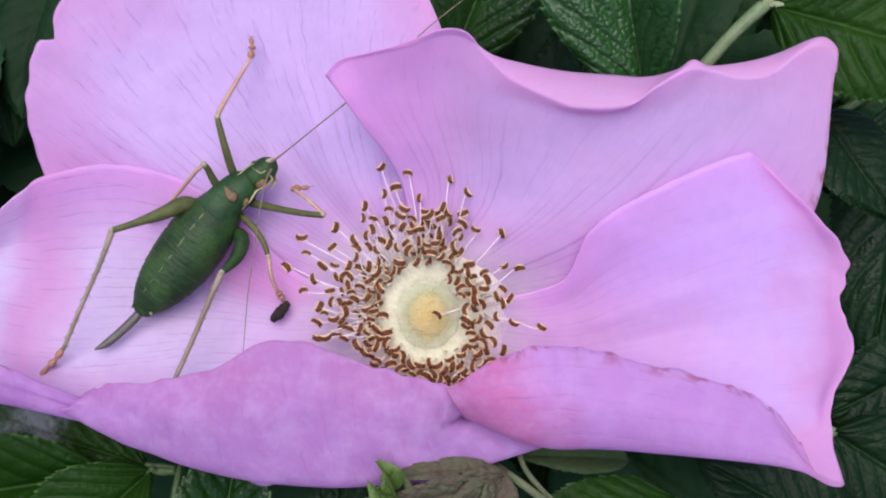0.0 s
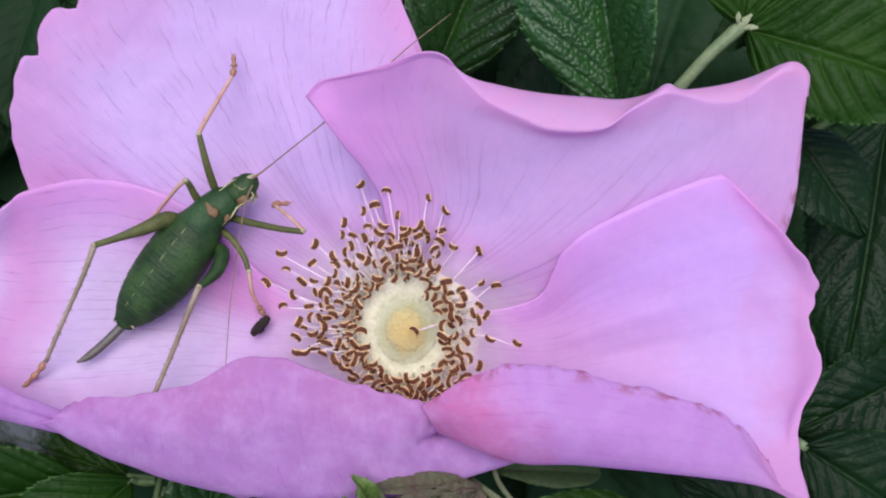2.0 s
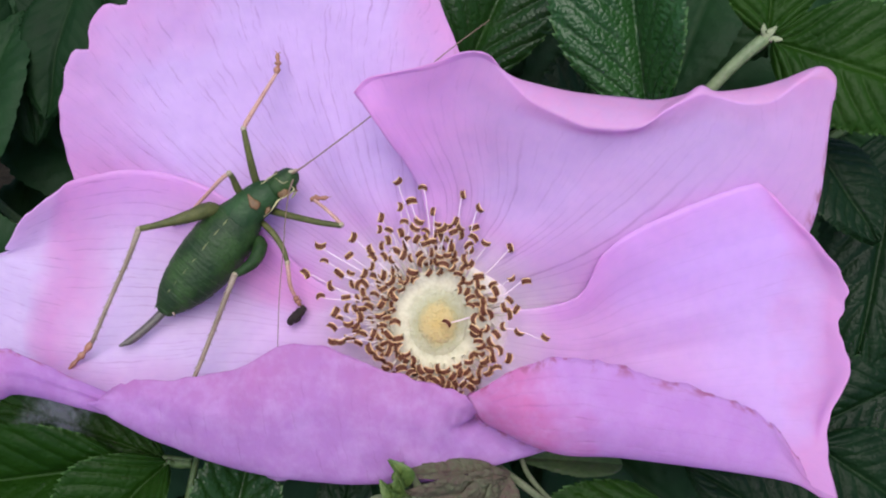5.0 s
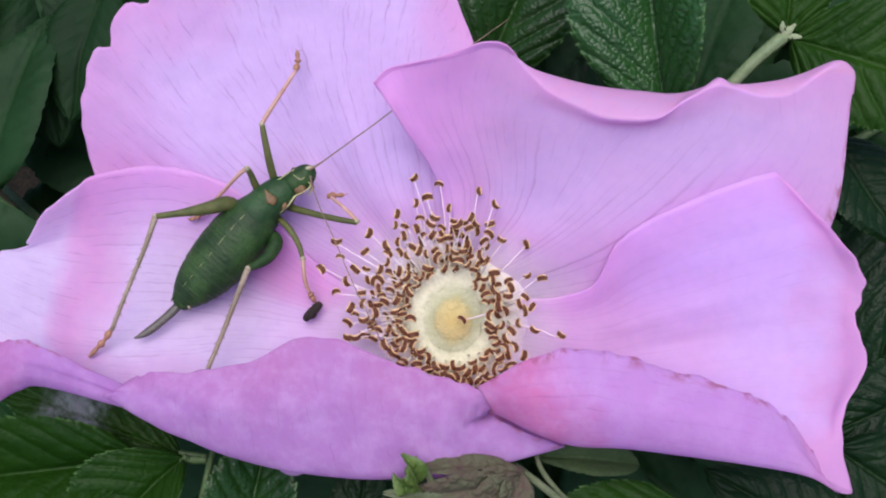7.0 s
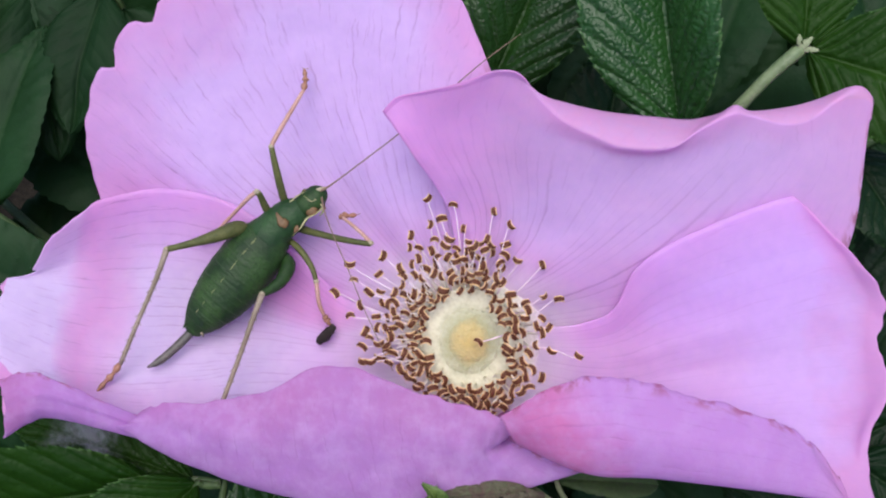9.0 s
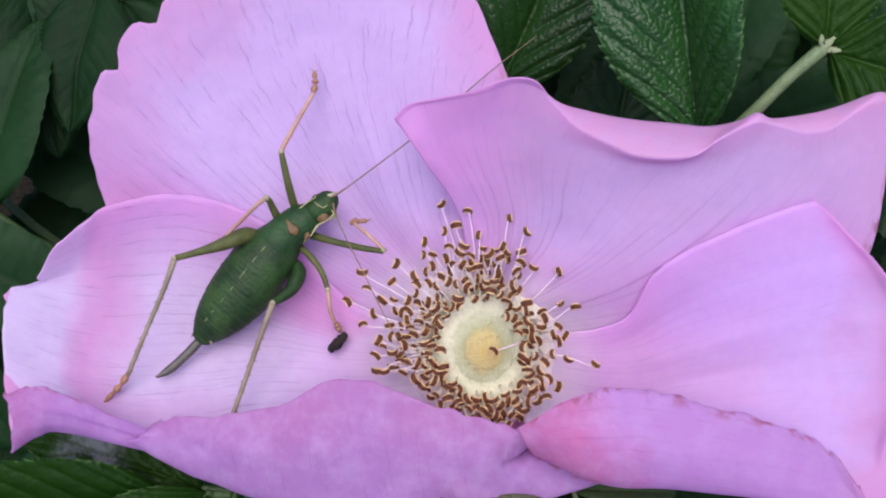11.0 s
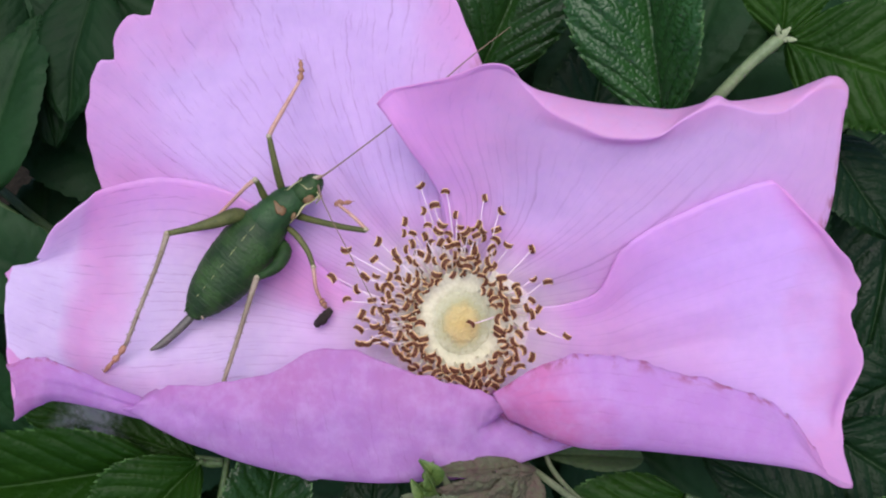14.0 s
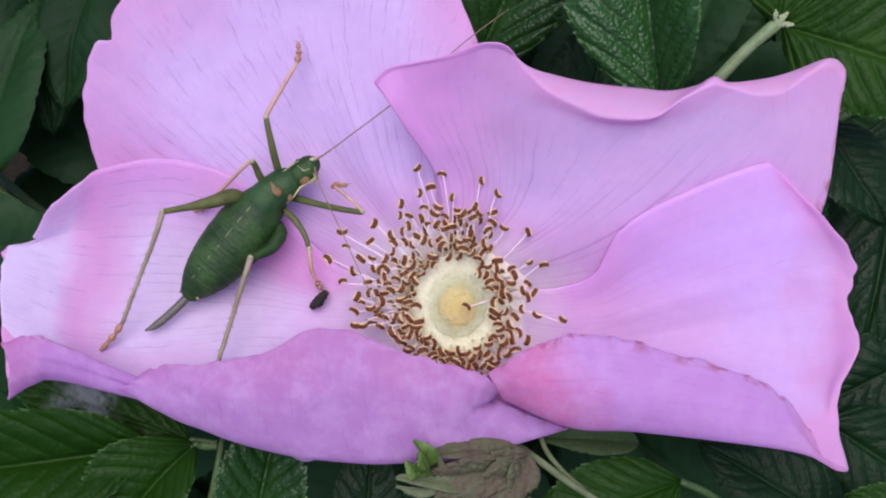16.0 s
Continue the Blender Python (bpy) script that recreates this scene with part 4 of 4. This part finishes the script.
    return c, swing, hinge, far_hind, near_hind


CRICKET, FEELER_ARM, HINGE, FAR_HIND, NEAR_HIND = make_cricket()


def make_pellet():
    ob = thing("dropping", (-14.3, -0.1, -3.4), "small dark brown dropping lying on a petal", "dropping")
    part("lump", tube([(-13.5, 0.8, -2.6), (-13.9, 0.3, -2.5), (-14.4, -0.3, -2.7), (-15, -0.9, -3)], [0.25, 0.42, 0.5, 0.28], 14, 10, 0.9, lump=0.24, seed=3), PELLET, ob)


make_pellet()


# ---- foliage ----
def cells(x, y, seed):
    """Distance to the nearest of scattered points, one in each unit square."""
    ix, iy = np.floor(x), np.floor(y)
    best = np.full(x.shape, 9.0)
    for dx in (-1, 0, 1):
        for dy in (-1, 0, 1):
            cx, cy = ix + dx, iy + dy
            h = np.sin(cx * 127.1 + cy * 311.7 + seed * 17.3) * 43758.5453
            g = np.sin(cx * 269.5 + cy * 183.3 + seed * 9.1) * 43758.5453
            best = np.minimum(best, np.hypot(cx + h - np.floor(h) - x, cy + g - np.floor(g) - y))
    return best


def leaflet(base, tip, width, tilt=(0, 0), fold=0.25, arch=0.08, seed=0, n=150, m=63, teeth=24, bubbles=0.25, ridges=0.042):
    """A toothed, quilted leaflet: sunk veins, blistered between them, folded along its midrib, bent along its length. width in mm."""
    base, tip = np.asarray(base, float), np.asarray(tip, float)
    along = tip - base
    length = np.linalg.norm(along)
    along /= length
    face = np.array((tilt[0], tilt[1], 1.0))
    face -= along * (face @ along)
    face /= np.linalg.norm(face)
    side = np.cross(along, face)
    a, b = np.meshgrid(np.linspace(0, 1, n), np.linspace(-1, 1, m), indexing="ij")
    x = np.abs(b)
    half = 0.5 * width * np.sin(np.pi * a**0.82).clip(0) ** 0.72 + 0.05
    tooth = (a * teeth + 0.3 * np.sin(a * 40 + seed)) % 1.0
    h = half * (1 + (0.07 * tooth - 0.03) * x**12 + 0.03 * np.sin(a * 9 + seed * 3 + np.sign(b)))
    ph = (a * 9 - x * 2.5 + 0.08 * np.sin(b * 5 + seed)) % 1.0
    body = np.minimum(1.0, 4 * x) * (1 - x**8)
    quilt = ridges * width * (np.abs(np.sin(np.pi * ph)) ** 0.5 - 0.6) * body
    groove = -0.03 * width * np.exp(-((x / 0.06) ** 2))
    spot = cells(a * length / 0.8, b * h / 0.65 + 50, seed)
    blister = bubbles * (0.45 - spot**2).clip(0) * np.minimum(1.0, 5 * np.abs(np.sin(np.pi * ph))) * (1 - x**12)
    soft = np.array([noise.noise(Vector((p * 3 + seed * 5.1, q * 1.6, seed))) for p, q in zip(a.ravel()[::7], b.ravel()[::7])])
    soft = np.interp(np.arange(a.size), np.arange(a.size)[::7], soft).reshape(a.shape)
    z = fold * x * h + quilt + groove + blister + 0.06 * width * soft
    z += arch * length * (1 - (2 * a - 1) ** 2) - 0.08 * width * x**4
    go = length * a + tooth * x**12 * length / teeth * 0.3
    v = base + along * go[..., None] + side * (b * h)[..., None] + face * z[..., None]
    uv = np.stack([(b + 1) / 2, a], -1)
    return v.reshape(-1, 3), grid_faces(n, m), uv.reshape(-1, 2), None


def make_leaf(origin, blades, stems, label, group="rose leaves", mat=LEAF, stalk=None):
    """A rose leaf: stalk pieces and leaflets under one origin."""
    ob = thing("rose_leaf", origin, label, "leaf", group)
    for pts, radii in stems:
        part("leaf_stalk", tube(pts, radii, 12, 8), stalk or STALK, ob)
    for k, (base, tip, width, tilt, fold, arch, m) in enumerate(blades):
        part("leaflet", leaflet(base, tip, width, tilt, fold, arch, k + abs(origin[0]), bubbles={LEAF_SHADED: 0.05, LEAF_BRIGHT: 0.11, LEAF_DIM: 0.0}.get(m, 0.12), ridges={LEAF_BRIGHT: 0.038, LEAF_SHADED: 0.025, LEAF_DIM: 0.01}.get(m, 0.045)), m or mat, ob)
    return ob


YOUNG = make_leaf((23.9, 21.8, -5), [((29.3, 27.5, -2), (29.8, 43.8, -3), 10.0, (-0.1, 0.1), 0.3, 0.04, LEAF_BRIGHT),
                             ((29.7, 27.1, -2), (46.3, 20.9, 1), 12.0, (0.05, -0.1), 0.2, 0.05, LEAF_BRIGHT)],
          [([(20.5, 17.7, -9), (23.9, 21.8, -5), (26.5, 24.9, -3.2), (29.3, 27.5, -2.4)], [0.7, 0.62, 0.6, 0.7])],
          "bright green wrinkled rose leaf on a pale stalk")
# its joint, pale and frayed by old stipules
for base, tip, wide in (((28.6, 26.9, -2.2), (29.9, 28.3, -1.6), 0.8), ((29.2, 27.2, -2.0), (30.5, 27.1, -1.6), 0.6), ((28.9, 27.4, -2.0), (28.6, 28.5, -1.5), 0.6)):
    part("stipule", tube([base, (np.array(base) + tip) / 2 + (0, 0, 0.1), tip], [0.3 * wide, 0.5 * wide, 0.12], 10, 8, 0.4, lump=0.2), SEPAL_PALE, YOUNG)
make_leaf((20.7, 20, -7), [((19.2, 19.6, -6.5), (15.3, 48, -5), 13.4, (-0.7, 0.3), 0.75, 0.04, LEAF_GLOSS)],
          [([(24.2, 17.5, -12), (22.6, 18.8, -8), (21.7, 20.2, -6.5)], [0.5, 0.5])], "glossy dark green wrinkled rose leaf behind the flower")
make_leaf((0.8, 24.9, -21), [((0.8, 24.9, -21), (12.3, 53.5, -18), 14.0, (0.1, 0.0), 0.5, 0.05, None)],
          [([(-1.3, 18.9, -26), (-0.4, 21.9, -23), (0.8, 24.9, -21)], [0.5, 0.5])], "shaded dark green ribbed rose leaf")
make_leaf((36, 18.3, -9), [((35.2, 18.8, -8), (42.3, 8.5, -6), 8.6, (0.6, -0.5), 0.2, 0.05, LEAF_SHADED)],
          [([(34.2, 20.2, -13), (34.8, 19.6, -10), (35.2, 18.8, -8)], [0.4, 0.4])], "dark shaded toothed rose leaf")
make_leaf((49.6, 22.3, -17), [((49.6, 21.6, -17), (43.9, -6.7, -15), 13.0, (-0.2, 0.2), 0.2, 0.05, LEAF_SHADED)],
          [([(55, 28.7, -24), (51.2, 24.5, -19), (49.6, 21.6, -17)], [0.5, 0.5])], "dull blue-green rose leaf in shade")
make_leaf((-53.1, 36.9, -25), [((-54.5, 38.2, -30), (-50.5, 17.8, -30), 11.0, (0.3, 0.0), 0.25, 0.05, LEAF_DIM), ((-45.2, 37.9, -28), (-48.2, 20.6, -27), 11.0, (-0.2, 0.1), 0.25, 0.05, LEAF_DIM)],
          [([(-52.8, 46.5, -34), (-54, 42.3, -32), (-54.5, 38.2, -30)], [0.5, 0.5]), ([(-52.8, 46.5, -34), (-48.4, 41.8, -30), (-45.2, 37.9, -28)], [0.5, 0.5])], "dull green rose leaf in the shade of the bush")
make_leaf((14.4, 12.7, -34), [((14.2, 14.9, -33), (18.7, 35.4, -31), 13.0, (0.2, 0.2), 0.25, 0.05, LEAF_SHADED)],
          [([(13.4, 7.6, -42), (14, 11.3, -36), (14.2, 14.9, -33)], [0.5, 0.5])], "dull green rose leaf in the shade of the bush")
make_leaf((53.2, -5.4, -16), [((53.2, -4.8, -16), (39, -11.8, -15), 10.0, (0.2, 0.1), 0.2, 0.05, LEAF_SHADED), ((38.6, -12.5, -11), (54.8, -23.5, -11), 12.0, (-0.1, 0.2), 0.2, 0.05, LEAF_SHADED)],
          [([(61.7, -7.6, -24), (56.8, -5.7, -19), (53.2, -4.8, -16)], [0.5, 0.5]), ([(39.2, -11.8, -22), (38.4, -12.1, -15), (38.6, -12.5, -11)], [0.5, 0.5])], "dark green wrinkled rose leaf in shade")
make_leaf((41.1, -24.8, -9), [((40.7, -23.9, -8), (25.2, -15, -10), 9.5, (0.1, 0.3), 0.2, 0.05, LEAF_SHADED), ((46.2, -22.3, 0), (36.3, -17.6, 0), 8.0, (0, 0.2), 0.2, 0.05, LEAF_BRIGHT)],
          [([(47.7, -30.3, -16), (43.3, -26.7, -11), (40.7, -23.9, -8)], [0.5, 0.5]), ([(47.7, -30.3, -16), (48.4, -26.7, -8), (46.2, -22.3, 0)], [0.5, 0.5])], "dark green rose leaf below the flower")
make_leaf((21.4, -17.3, -3), [((21.1, -17, -2.5), (5.6, -23, -2), 9.0, (-0.1, 0.35), 0.35, 0.08, LEAF_BRIGHT)],
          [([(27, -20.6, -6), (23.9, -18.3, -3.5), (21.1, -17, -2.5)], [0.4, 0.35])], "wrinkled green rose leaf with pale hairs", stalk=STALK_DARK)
make_leaf((-29.5, -15.6, -5), [((-30.2, -14.7, -3.5), (-55, -18.3, -3), 11.0, (0.0, 0.1), 0.8, 0.06, LEAF_BRIGHT), ((-26.3, -14.4, -3.7), (-36.1, -25.9, -2), 10.0, (-0.2, 0.2), 0.75, 0.06, LEAF_BRIGHT),
                            ((-26.9, -14.3, -4.5), (-45.3, -8.9, -6), 6.8, (0.1, 0.3), 0.2, 0.04, LEAF_MILDEW)],
          [([(-23.7, -13.8, -5), (-23.7, -15.6, -3.2), (-24.1, -18.3, -2.8), (-25, -22.2, -3)], [0.3, 0.35, 0.35]), ([(-24, -14.7, -4), (-26.6, -14.7, -4.2), (-29.9, -15.2, -3.5)], [0.35, 0.35]), ([(-24, -14.7, -4), (-25.5, -14.8, -4.2), (-26.3, -14.4, -3.7)], [0.35, 0.35]), ([(-24.1, -14.5, -4.2), (-25.5, -14.4, -4.5), (-26.9, -14.3, -4.5)], [0.35, 0.35])],
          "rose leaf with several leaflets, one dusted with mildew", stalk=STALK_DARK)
make_leaf((-22.3, -26, -6), [((-21, -25.6, -5), (-18.1, -10, -6), 8.6, (0.1, 0.2), 0.6, 0.06, LEAF), ((-9.9, -27.9, -7), (-9.2, -13.9, -9), 7.5, (0.1, 0.2), 0.25, 0.05, LEAF_SHADED)],
          [([(-19.8, -32.9, -12), (-21, -29, -8), (-21, -25.6, -5)], [0.5, 0.5]), ([(-19.8, -32.9, -12), (-13.6, -31.4, -10), (-9.9, -27.9, -7)], [0.5, 0.5])], "dark green rose leaf below the flower")


def make_bud():
    """A spent bud: downy ribbed cup, with crumpled sepals that have dried and curled."""
    ob = thing("rose_bud", (1.9, -16.7, 3), "faded downy rose bud with crumpled sepals under the flower", "bud")
    part("cup", tube([(2.2, -22, -2), (1.8, -18.7, 0.6), (1.5, -16.2, 1.8), (1.5, -13.6, 1.6)], [2.6, 3.9, 4.5, 4.4], 36, 48, 0.62, lump=0.05), BLUSHED, ob, "pinkish olive ribbed cup")
    for base, tip, wide, tilt, coat in (((2, -21.1, 1), (-1.9, -13.2, 4), 3.4, (-0.5, 0.2), CALYX), ((2.1, -20.8, 2), (0.3, -12.5, 4.6), 3.6, (-0.1, 0.2), BLUSHED), ((2.2, -20.8, 2), (2.7, -12.5, 4.5), 3.6, (0.2, 0.2), CALYX), ((2.5, -21.1, 1), (5, -12.8, 3.8), 3.2, (0.6, 0.2), BLUSHED), ):
        part("sepal", leaflet(base, tip, wide, tilt, -0.35, 0.06, wide * 4, 70, 25, 9, 0.1), coat, ob, "broad downy sepal along the cup")
    for base, tip, wide, tilt in (((0.6, -16, 5), (-6.1, -14.4, 7.6), 1.7, (0.1, 0.5)), ((-1.9, -15.1, 6.4), (-6.2, -15.1, 7.4), 1.2, (-0.2, -0.6))):
        part("sepal", leaflet(base, tip, wide, tilt, 0.7, 0.14, wide * 5, 60, 21, 7, 0.15), SEPAL, ob, "pale dry sepal, frayed at its tip")
    for base, tip, wide, tilt in (((5.7, -12.7, 4.6), (-5.2, -15.0, 6.6), 4.2, (0.1, -0.3)), ((5.4, -12.8, 5.2), (-3.8, -12.6, 6.8), 2.0, (0.0, 0.8)), ((5.2, -13.4, 4.8), (0.6, -16.2, 6.0), 4.6, (0.2, -0.2)), ((5.2, -12.7, 4.6), (3.7, -16.5, 5.4), 3.6, (0.5, -0.1))):
        part("sepal", leaflet(base, tip, wide, tilt, 0.5, 0.10, wide * 6, 80, 31, 5, 0.45, 0.012), DRYING, ob, "crumpled downy sepal, drying")
    part("sepal", tube([(-1.1, -15.4, 6), (-2.1, -13.8, 7), (-3, -12, 7.6)], [0.6, 0.42, 0.14], 16, 10, 0.35, lump=0.18, seed=3), SEPAL, ob, "narrow pale sepal")
    for base, tip, wide, tilt in (((-3.5, -13.5, 7.6), (-4.8, -10.8, 9), 1.5, (0.7, 0.2)), ((-3.1, -13.1, 7.6), (-3.5, -11, 8.8), 1.1, (-0.8, 0.3)), ((-3.8, -13.7, 7.8), (-5.4, -12.5, 8.8), 1.3, (0.1, -0.7)), ((-4.2, -13.9, 7.6), (-5.1, -13.3, 8.6), 1, (0.3, 0.8)), ((-2.9, -14, 7.2), (-4.1, -11.7, 9), 1.2, (-0.3, -0.5)), ):
        part("sepal_tip", leaflet(base, tip, wide, tilt, 1.1, 0.22, wide * 3, 40, 17, 6, 0.15), CALYX_GREEN, ob, "fresh green curled sepal tip")
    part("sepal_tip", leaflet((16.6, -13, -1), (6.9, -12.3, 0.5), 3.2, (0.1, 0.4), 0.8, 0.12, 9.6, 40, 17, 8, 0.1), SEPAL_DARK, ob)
    part("sepal", tube([(4.7, -12.5, 3), (6.8, -13.8, 4), (9.3, -15.5, 4.5), (13, -17.8, 4)], [0.3, 0.34, 0.32, 0.28], 12, 8, 0.6), SEPAL, ob, "long narrow sepal")
    part("sepal", tube([(6.7, -11.5, 2), (7.3, -13, 3), (8.9, -14.8, 3.6), (10.9, -16.4, 4)], [0.2, 0.24, 0.22, 0.2], 12, 8, 0.6), SEPAL, ob, "long narrow sepal")
    part("stalk", tube([(5.7, -18.8, 1), (9.7, -26.2, -8), (17.3, -42.4, -30)], [1.2, 0.8, 0.9], 10, 8), STALK, ob)


make_bud()


def make_far_leaves():
    """Leaves in the shade behind, each on its stalk, reaching past the picture."""
    rng = np.random.default_rng(21)
    for k in range(96):
        u, v = rng.uniform(-85, 85), rng.uniform(-60, 75)
        w = rng.uniform(-48, -27) if k < 54 else rng.uniform(-95, -58)
        a = rng.uniform(0, 2 * np.pi)
        d = np.array((np.cos(a), np.sin(a), rng.uniform(-0.25, 0.25)))
        s = np.cross(d, (0, 0, 1))
        o = np.array((u, v, w))
        ob = thing("rose_leaf", o, "shaded dull green rose leaf deep in the bush", "leaf", "rose leaves in the depth")
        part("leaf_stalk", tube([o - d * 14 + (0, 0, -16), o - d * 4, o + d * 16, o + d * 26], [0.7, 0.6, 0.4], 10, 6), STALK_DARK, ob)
        blades = [(o + d * 26, o + d * 50)] + [(o + d * q, o + d * (q + 9) + s * e * 21) for q in (2, 14) for e in (-1, 1)]
        for j, (b, t) in enumerate(blades):
            middle = (b + t) / 2
            if k < 54 and -56 < middle[0] < -32 and -2 < middle[1] < 16:  # a dark gap in the bush
                continue
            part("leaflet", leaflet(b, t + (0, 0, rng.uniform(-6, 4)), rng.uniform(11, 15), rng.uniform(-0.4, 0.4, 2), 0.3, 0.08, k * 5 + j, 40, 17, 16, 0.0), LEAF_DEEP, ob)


make_far_leaves()


# ---- canes that carry the bush ----
def make_canes():
    rng = np.random.default_rng(8)
    for k in range(9):
        u, v = (-60 + 15 * k) + rng.uniform(-5, 5), rng.uniform(-30, 40)
        top = PLACE @ Vector((u * MM, v * MM, -0.055))
        foot = Vector((top.x + rng.uniform(-0.15, 0.15), top.y + rng.uniform(-0.1, 0.2), 0.0))
        inv = PLACE.inverted()
        pts = [np.array(inv @ foot.lerp(top, f)) / MM + rng.uniform(-8, 8, 3) * (0 < f < 1) for f in (0, 0.3, 0.6, 0.85, 1)]
        ob = thing("rose_cane", pts[0], "brown prickly rose cane rising from the soil", "cane", "rose canes")
        part("stem", tube(pts, [4.0, 3.4, 2.6, 2.0, 1.4], 30, 9), CANE, ob)
        line = curve_points(pts, 40)
        for q in range(4, 38, 3):
            o = line[q]
            a = rng.uniform(0, 2 * np.pi)
            d = np.array((np.cos(a), np.sin(a), 0.3))
            part("prickle", tube([o + d * 1.0, o + d * 6.0], [0.8, 0.05], 4, 6), THORN, ob)


make_canes()


def motions():
    def swung(angle, lift=0.0):
        return Matrix.Translation(HINGE) @ Matrix.Rotation(radians(angle), 4, "Z") @ Matrix.Rotation(radians(lift), 4, "X")

    claw = Vector((2.0 * MM, 4.0 * MM, -4.0 * MM)) - Vector(at_origin(FLOWER) * MM)

    def leaned(angle, turn=0.0, u=0.0, v=0.0):
        go = Vector((u * MM, v * MM, 0))
        return Matrix.Translation(claw + go) @ Matrix.Rotation(radians(angle), 4, "X") @ Matrix.Rotation(radians(turn), 4, "Z") @ Matrix.Translation(-claw)

    # the upper petal leans and lifts in the wind
    walk(SWAYING, [(0, leaned(0.75, 0, -0.25, 0)), (3, leaned(1, 0.15, -0.15, 0.05)), (3.5, leaned(1, 0.12, -0.05, 0.35)), (4, leaned(0.8, 0.7, 0.55, 0.23)),
                   (4.2, leaned(1, 0.65, 0.48, 0.35)), (6.3, leaned(-0.2, 0.6, 0.2, 0.1)), (6.5, leaned(-1.25, 0.5, 0.47, 0.13)), (7, leaned(-1.45, 0.3, 0.4, 0.4)),
                   (7.5, leaned(-2, 0.75, 0.5, -0.33)), (8, leaned(-0.8, 0.55, 0.33, -0.25)), (8.2, leaned(-0.85, 0.38, 0.26, -0.15)), (10.3, leaned(0, -0.1, -0.2, -0.19)),
                   (13, leaned(0, -0.1, -0.1, -0.18)), (14, leaned(0, 0.1, 0, -0.14)), (16, leaned(0, 0, 0, 0))])
    belly = Vector((20.0 * MM, 3.0 * MM, 2.0 * MM)) - Vector(at_origin(FLOWER) * MM)

    def twisted(angle, slide=0.0, rise=0.0, lean=0.0):
        go = Vector((slide * MM, rise * MM, 0))
        return Matrix.Translation(belly + go) @ Matrix.Rotation(radians(lean), 4, "X") @ Matrix.Rotation(radians(angle), 4, "Z") @ Matrix.Translation(-belly)

    # the petal beside it twists a little
    walk(TURNING, [(0, twisted(0.3, -0.85, -0.08, 2.2)), (2, twisted(0.2, -0.85, -0.06, 2.4)), (3, twisted(0.2, -0.6, -0.16, 1.9)), (3.5, twisted(0.3, -0.42, -0.33, 1.6)),
                   (4, twisted(0.1, 0.2, -0.28, 1.4)), (4.2, twisted(-0.2, 0.25, -0.42, 1.2)), (6.3, twisted(0, 0.1, 0, 1)), (6.5, twisted(0, 0.0, -0.1, 2)),
                   (7, twisted(0.1, -0.1, 0.25, 3.4)), (7.5, twisted(0, -0.3, -0.2, 1.6)), (8, twisted(0, -0.1, -0.34, 0.4)), (8.2, twisted(0, 0.08, -0.33, 0.2)),
                   (10.3, twisted(0, -0.12, -0.13, 0)), (13, twisted(0, 0, -0.09, 0)), (16, twisted(0, 0, 0, 0))])
    # the cricket bobs a little on the shaking petal
    rest = CRICKET.matrix_basis.copy()
    brow = Vector((HEAD_AT - at_origin(CRICKET)) * MM)

    def bobbed(angle):
        return rest @ Matrix.Translation(brow) @ Matrix.Rotation(radians(angle), 4, "Z") @ Matrix.Translation(-brow)

    walk(CRICKET, [(0, bobbed(0.5)), (3.5, bobbed(0.6)), (4.2, bobbed(0.5)), (6.3, bobbed(0)), (7, bobbed(-0.3)), (7.5, bobbed(0.5)), (8, bobbed(0.8)), (8.2, bobbed(0.6)),
                   (10.3, bobbed(0.3)), (13.5, bobbed(0.1)), (16, bobbed(0))])

    # the hind legs bend at hip and knee as it shifts its weight
    def bent(ob, angle):
        return Matrix.Translation(ob.location) @ Matrix.Rotation(radians(angle), 4, "Z")

    for (thigh, shank, sole), hip, knee, steps in (
            (FAR_HIND, 7.0, -11.0, ((0, 1), (3.5, 0.9), (4.2, 0.8), (6.3, 0), (7, -0.1), (7.5, 0.3), (8.2, 0.5), (10.3, 0.6), (11, 0.6), (13.5, 0.3), (16, 0))),
            (NEAR_HIND, 24.0, -31.5, ((0, 1), (2, 0.8), (3.5, 0.72), (4.2, 0.65), (6.3, 0.3), (7, 0.36), (7.5, 0.4), (8.2, 0.4), (10.3, 0.4), (11, 0.4), (13.5, 0.18), (16, 0)))):
        rows = [(t, bent(thigh, hip * k), bent(shank, knee * k)) for t, k in steps]
        walk(thigh, [(t, a) for t, a, b in rows])
        walk(shank, [(t, b) for t, a, b in rows])
        walk(sole, [(t, b) for t, a, b in rows])
    walk(FEELER_ARM, [(0, swung(-33)), (1.5, swung(-33)), (2.6, swung(-30)), (4.2, swung(-27)), (6.3, swung(-31)), (6.5, swung(-22)), (6.8, swung(-4)),
                      (7.4, swung(2)), (8.2, swung(-3)), (10.3, swung(0)), (12.5, swung(2)), (16, swung(0))])


motions()
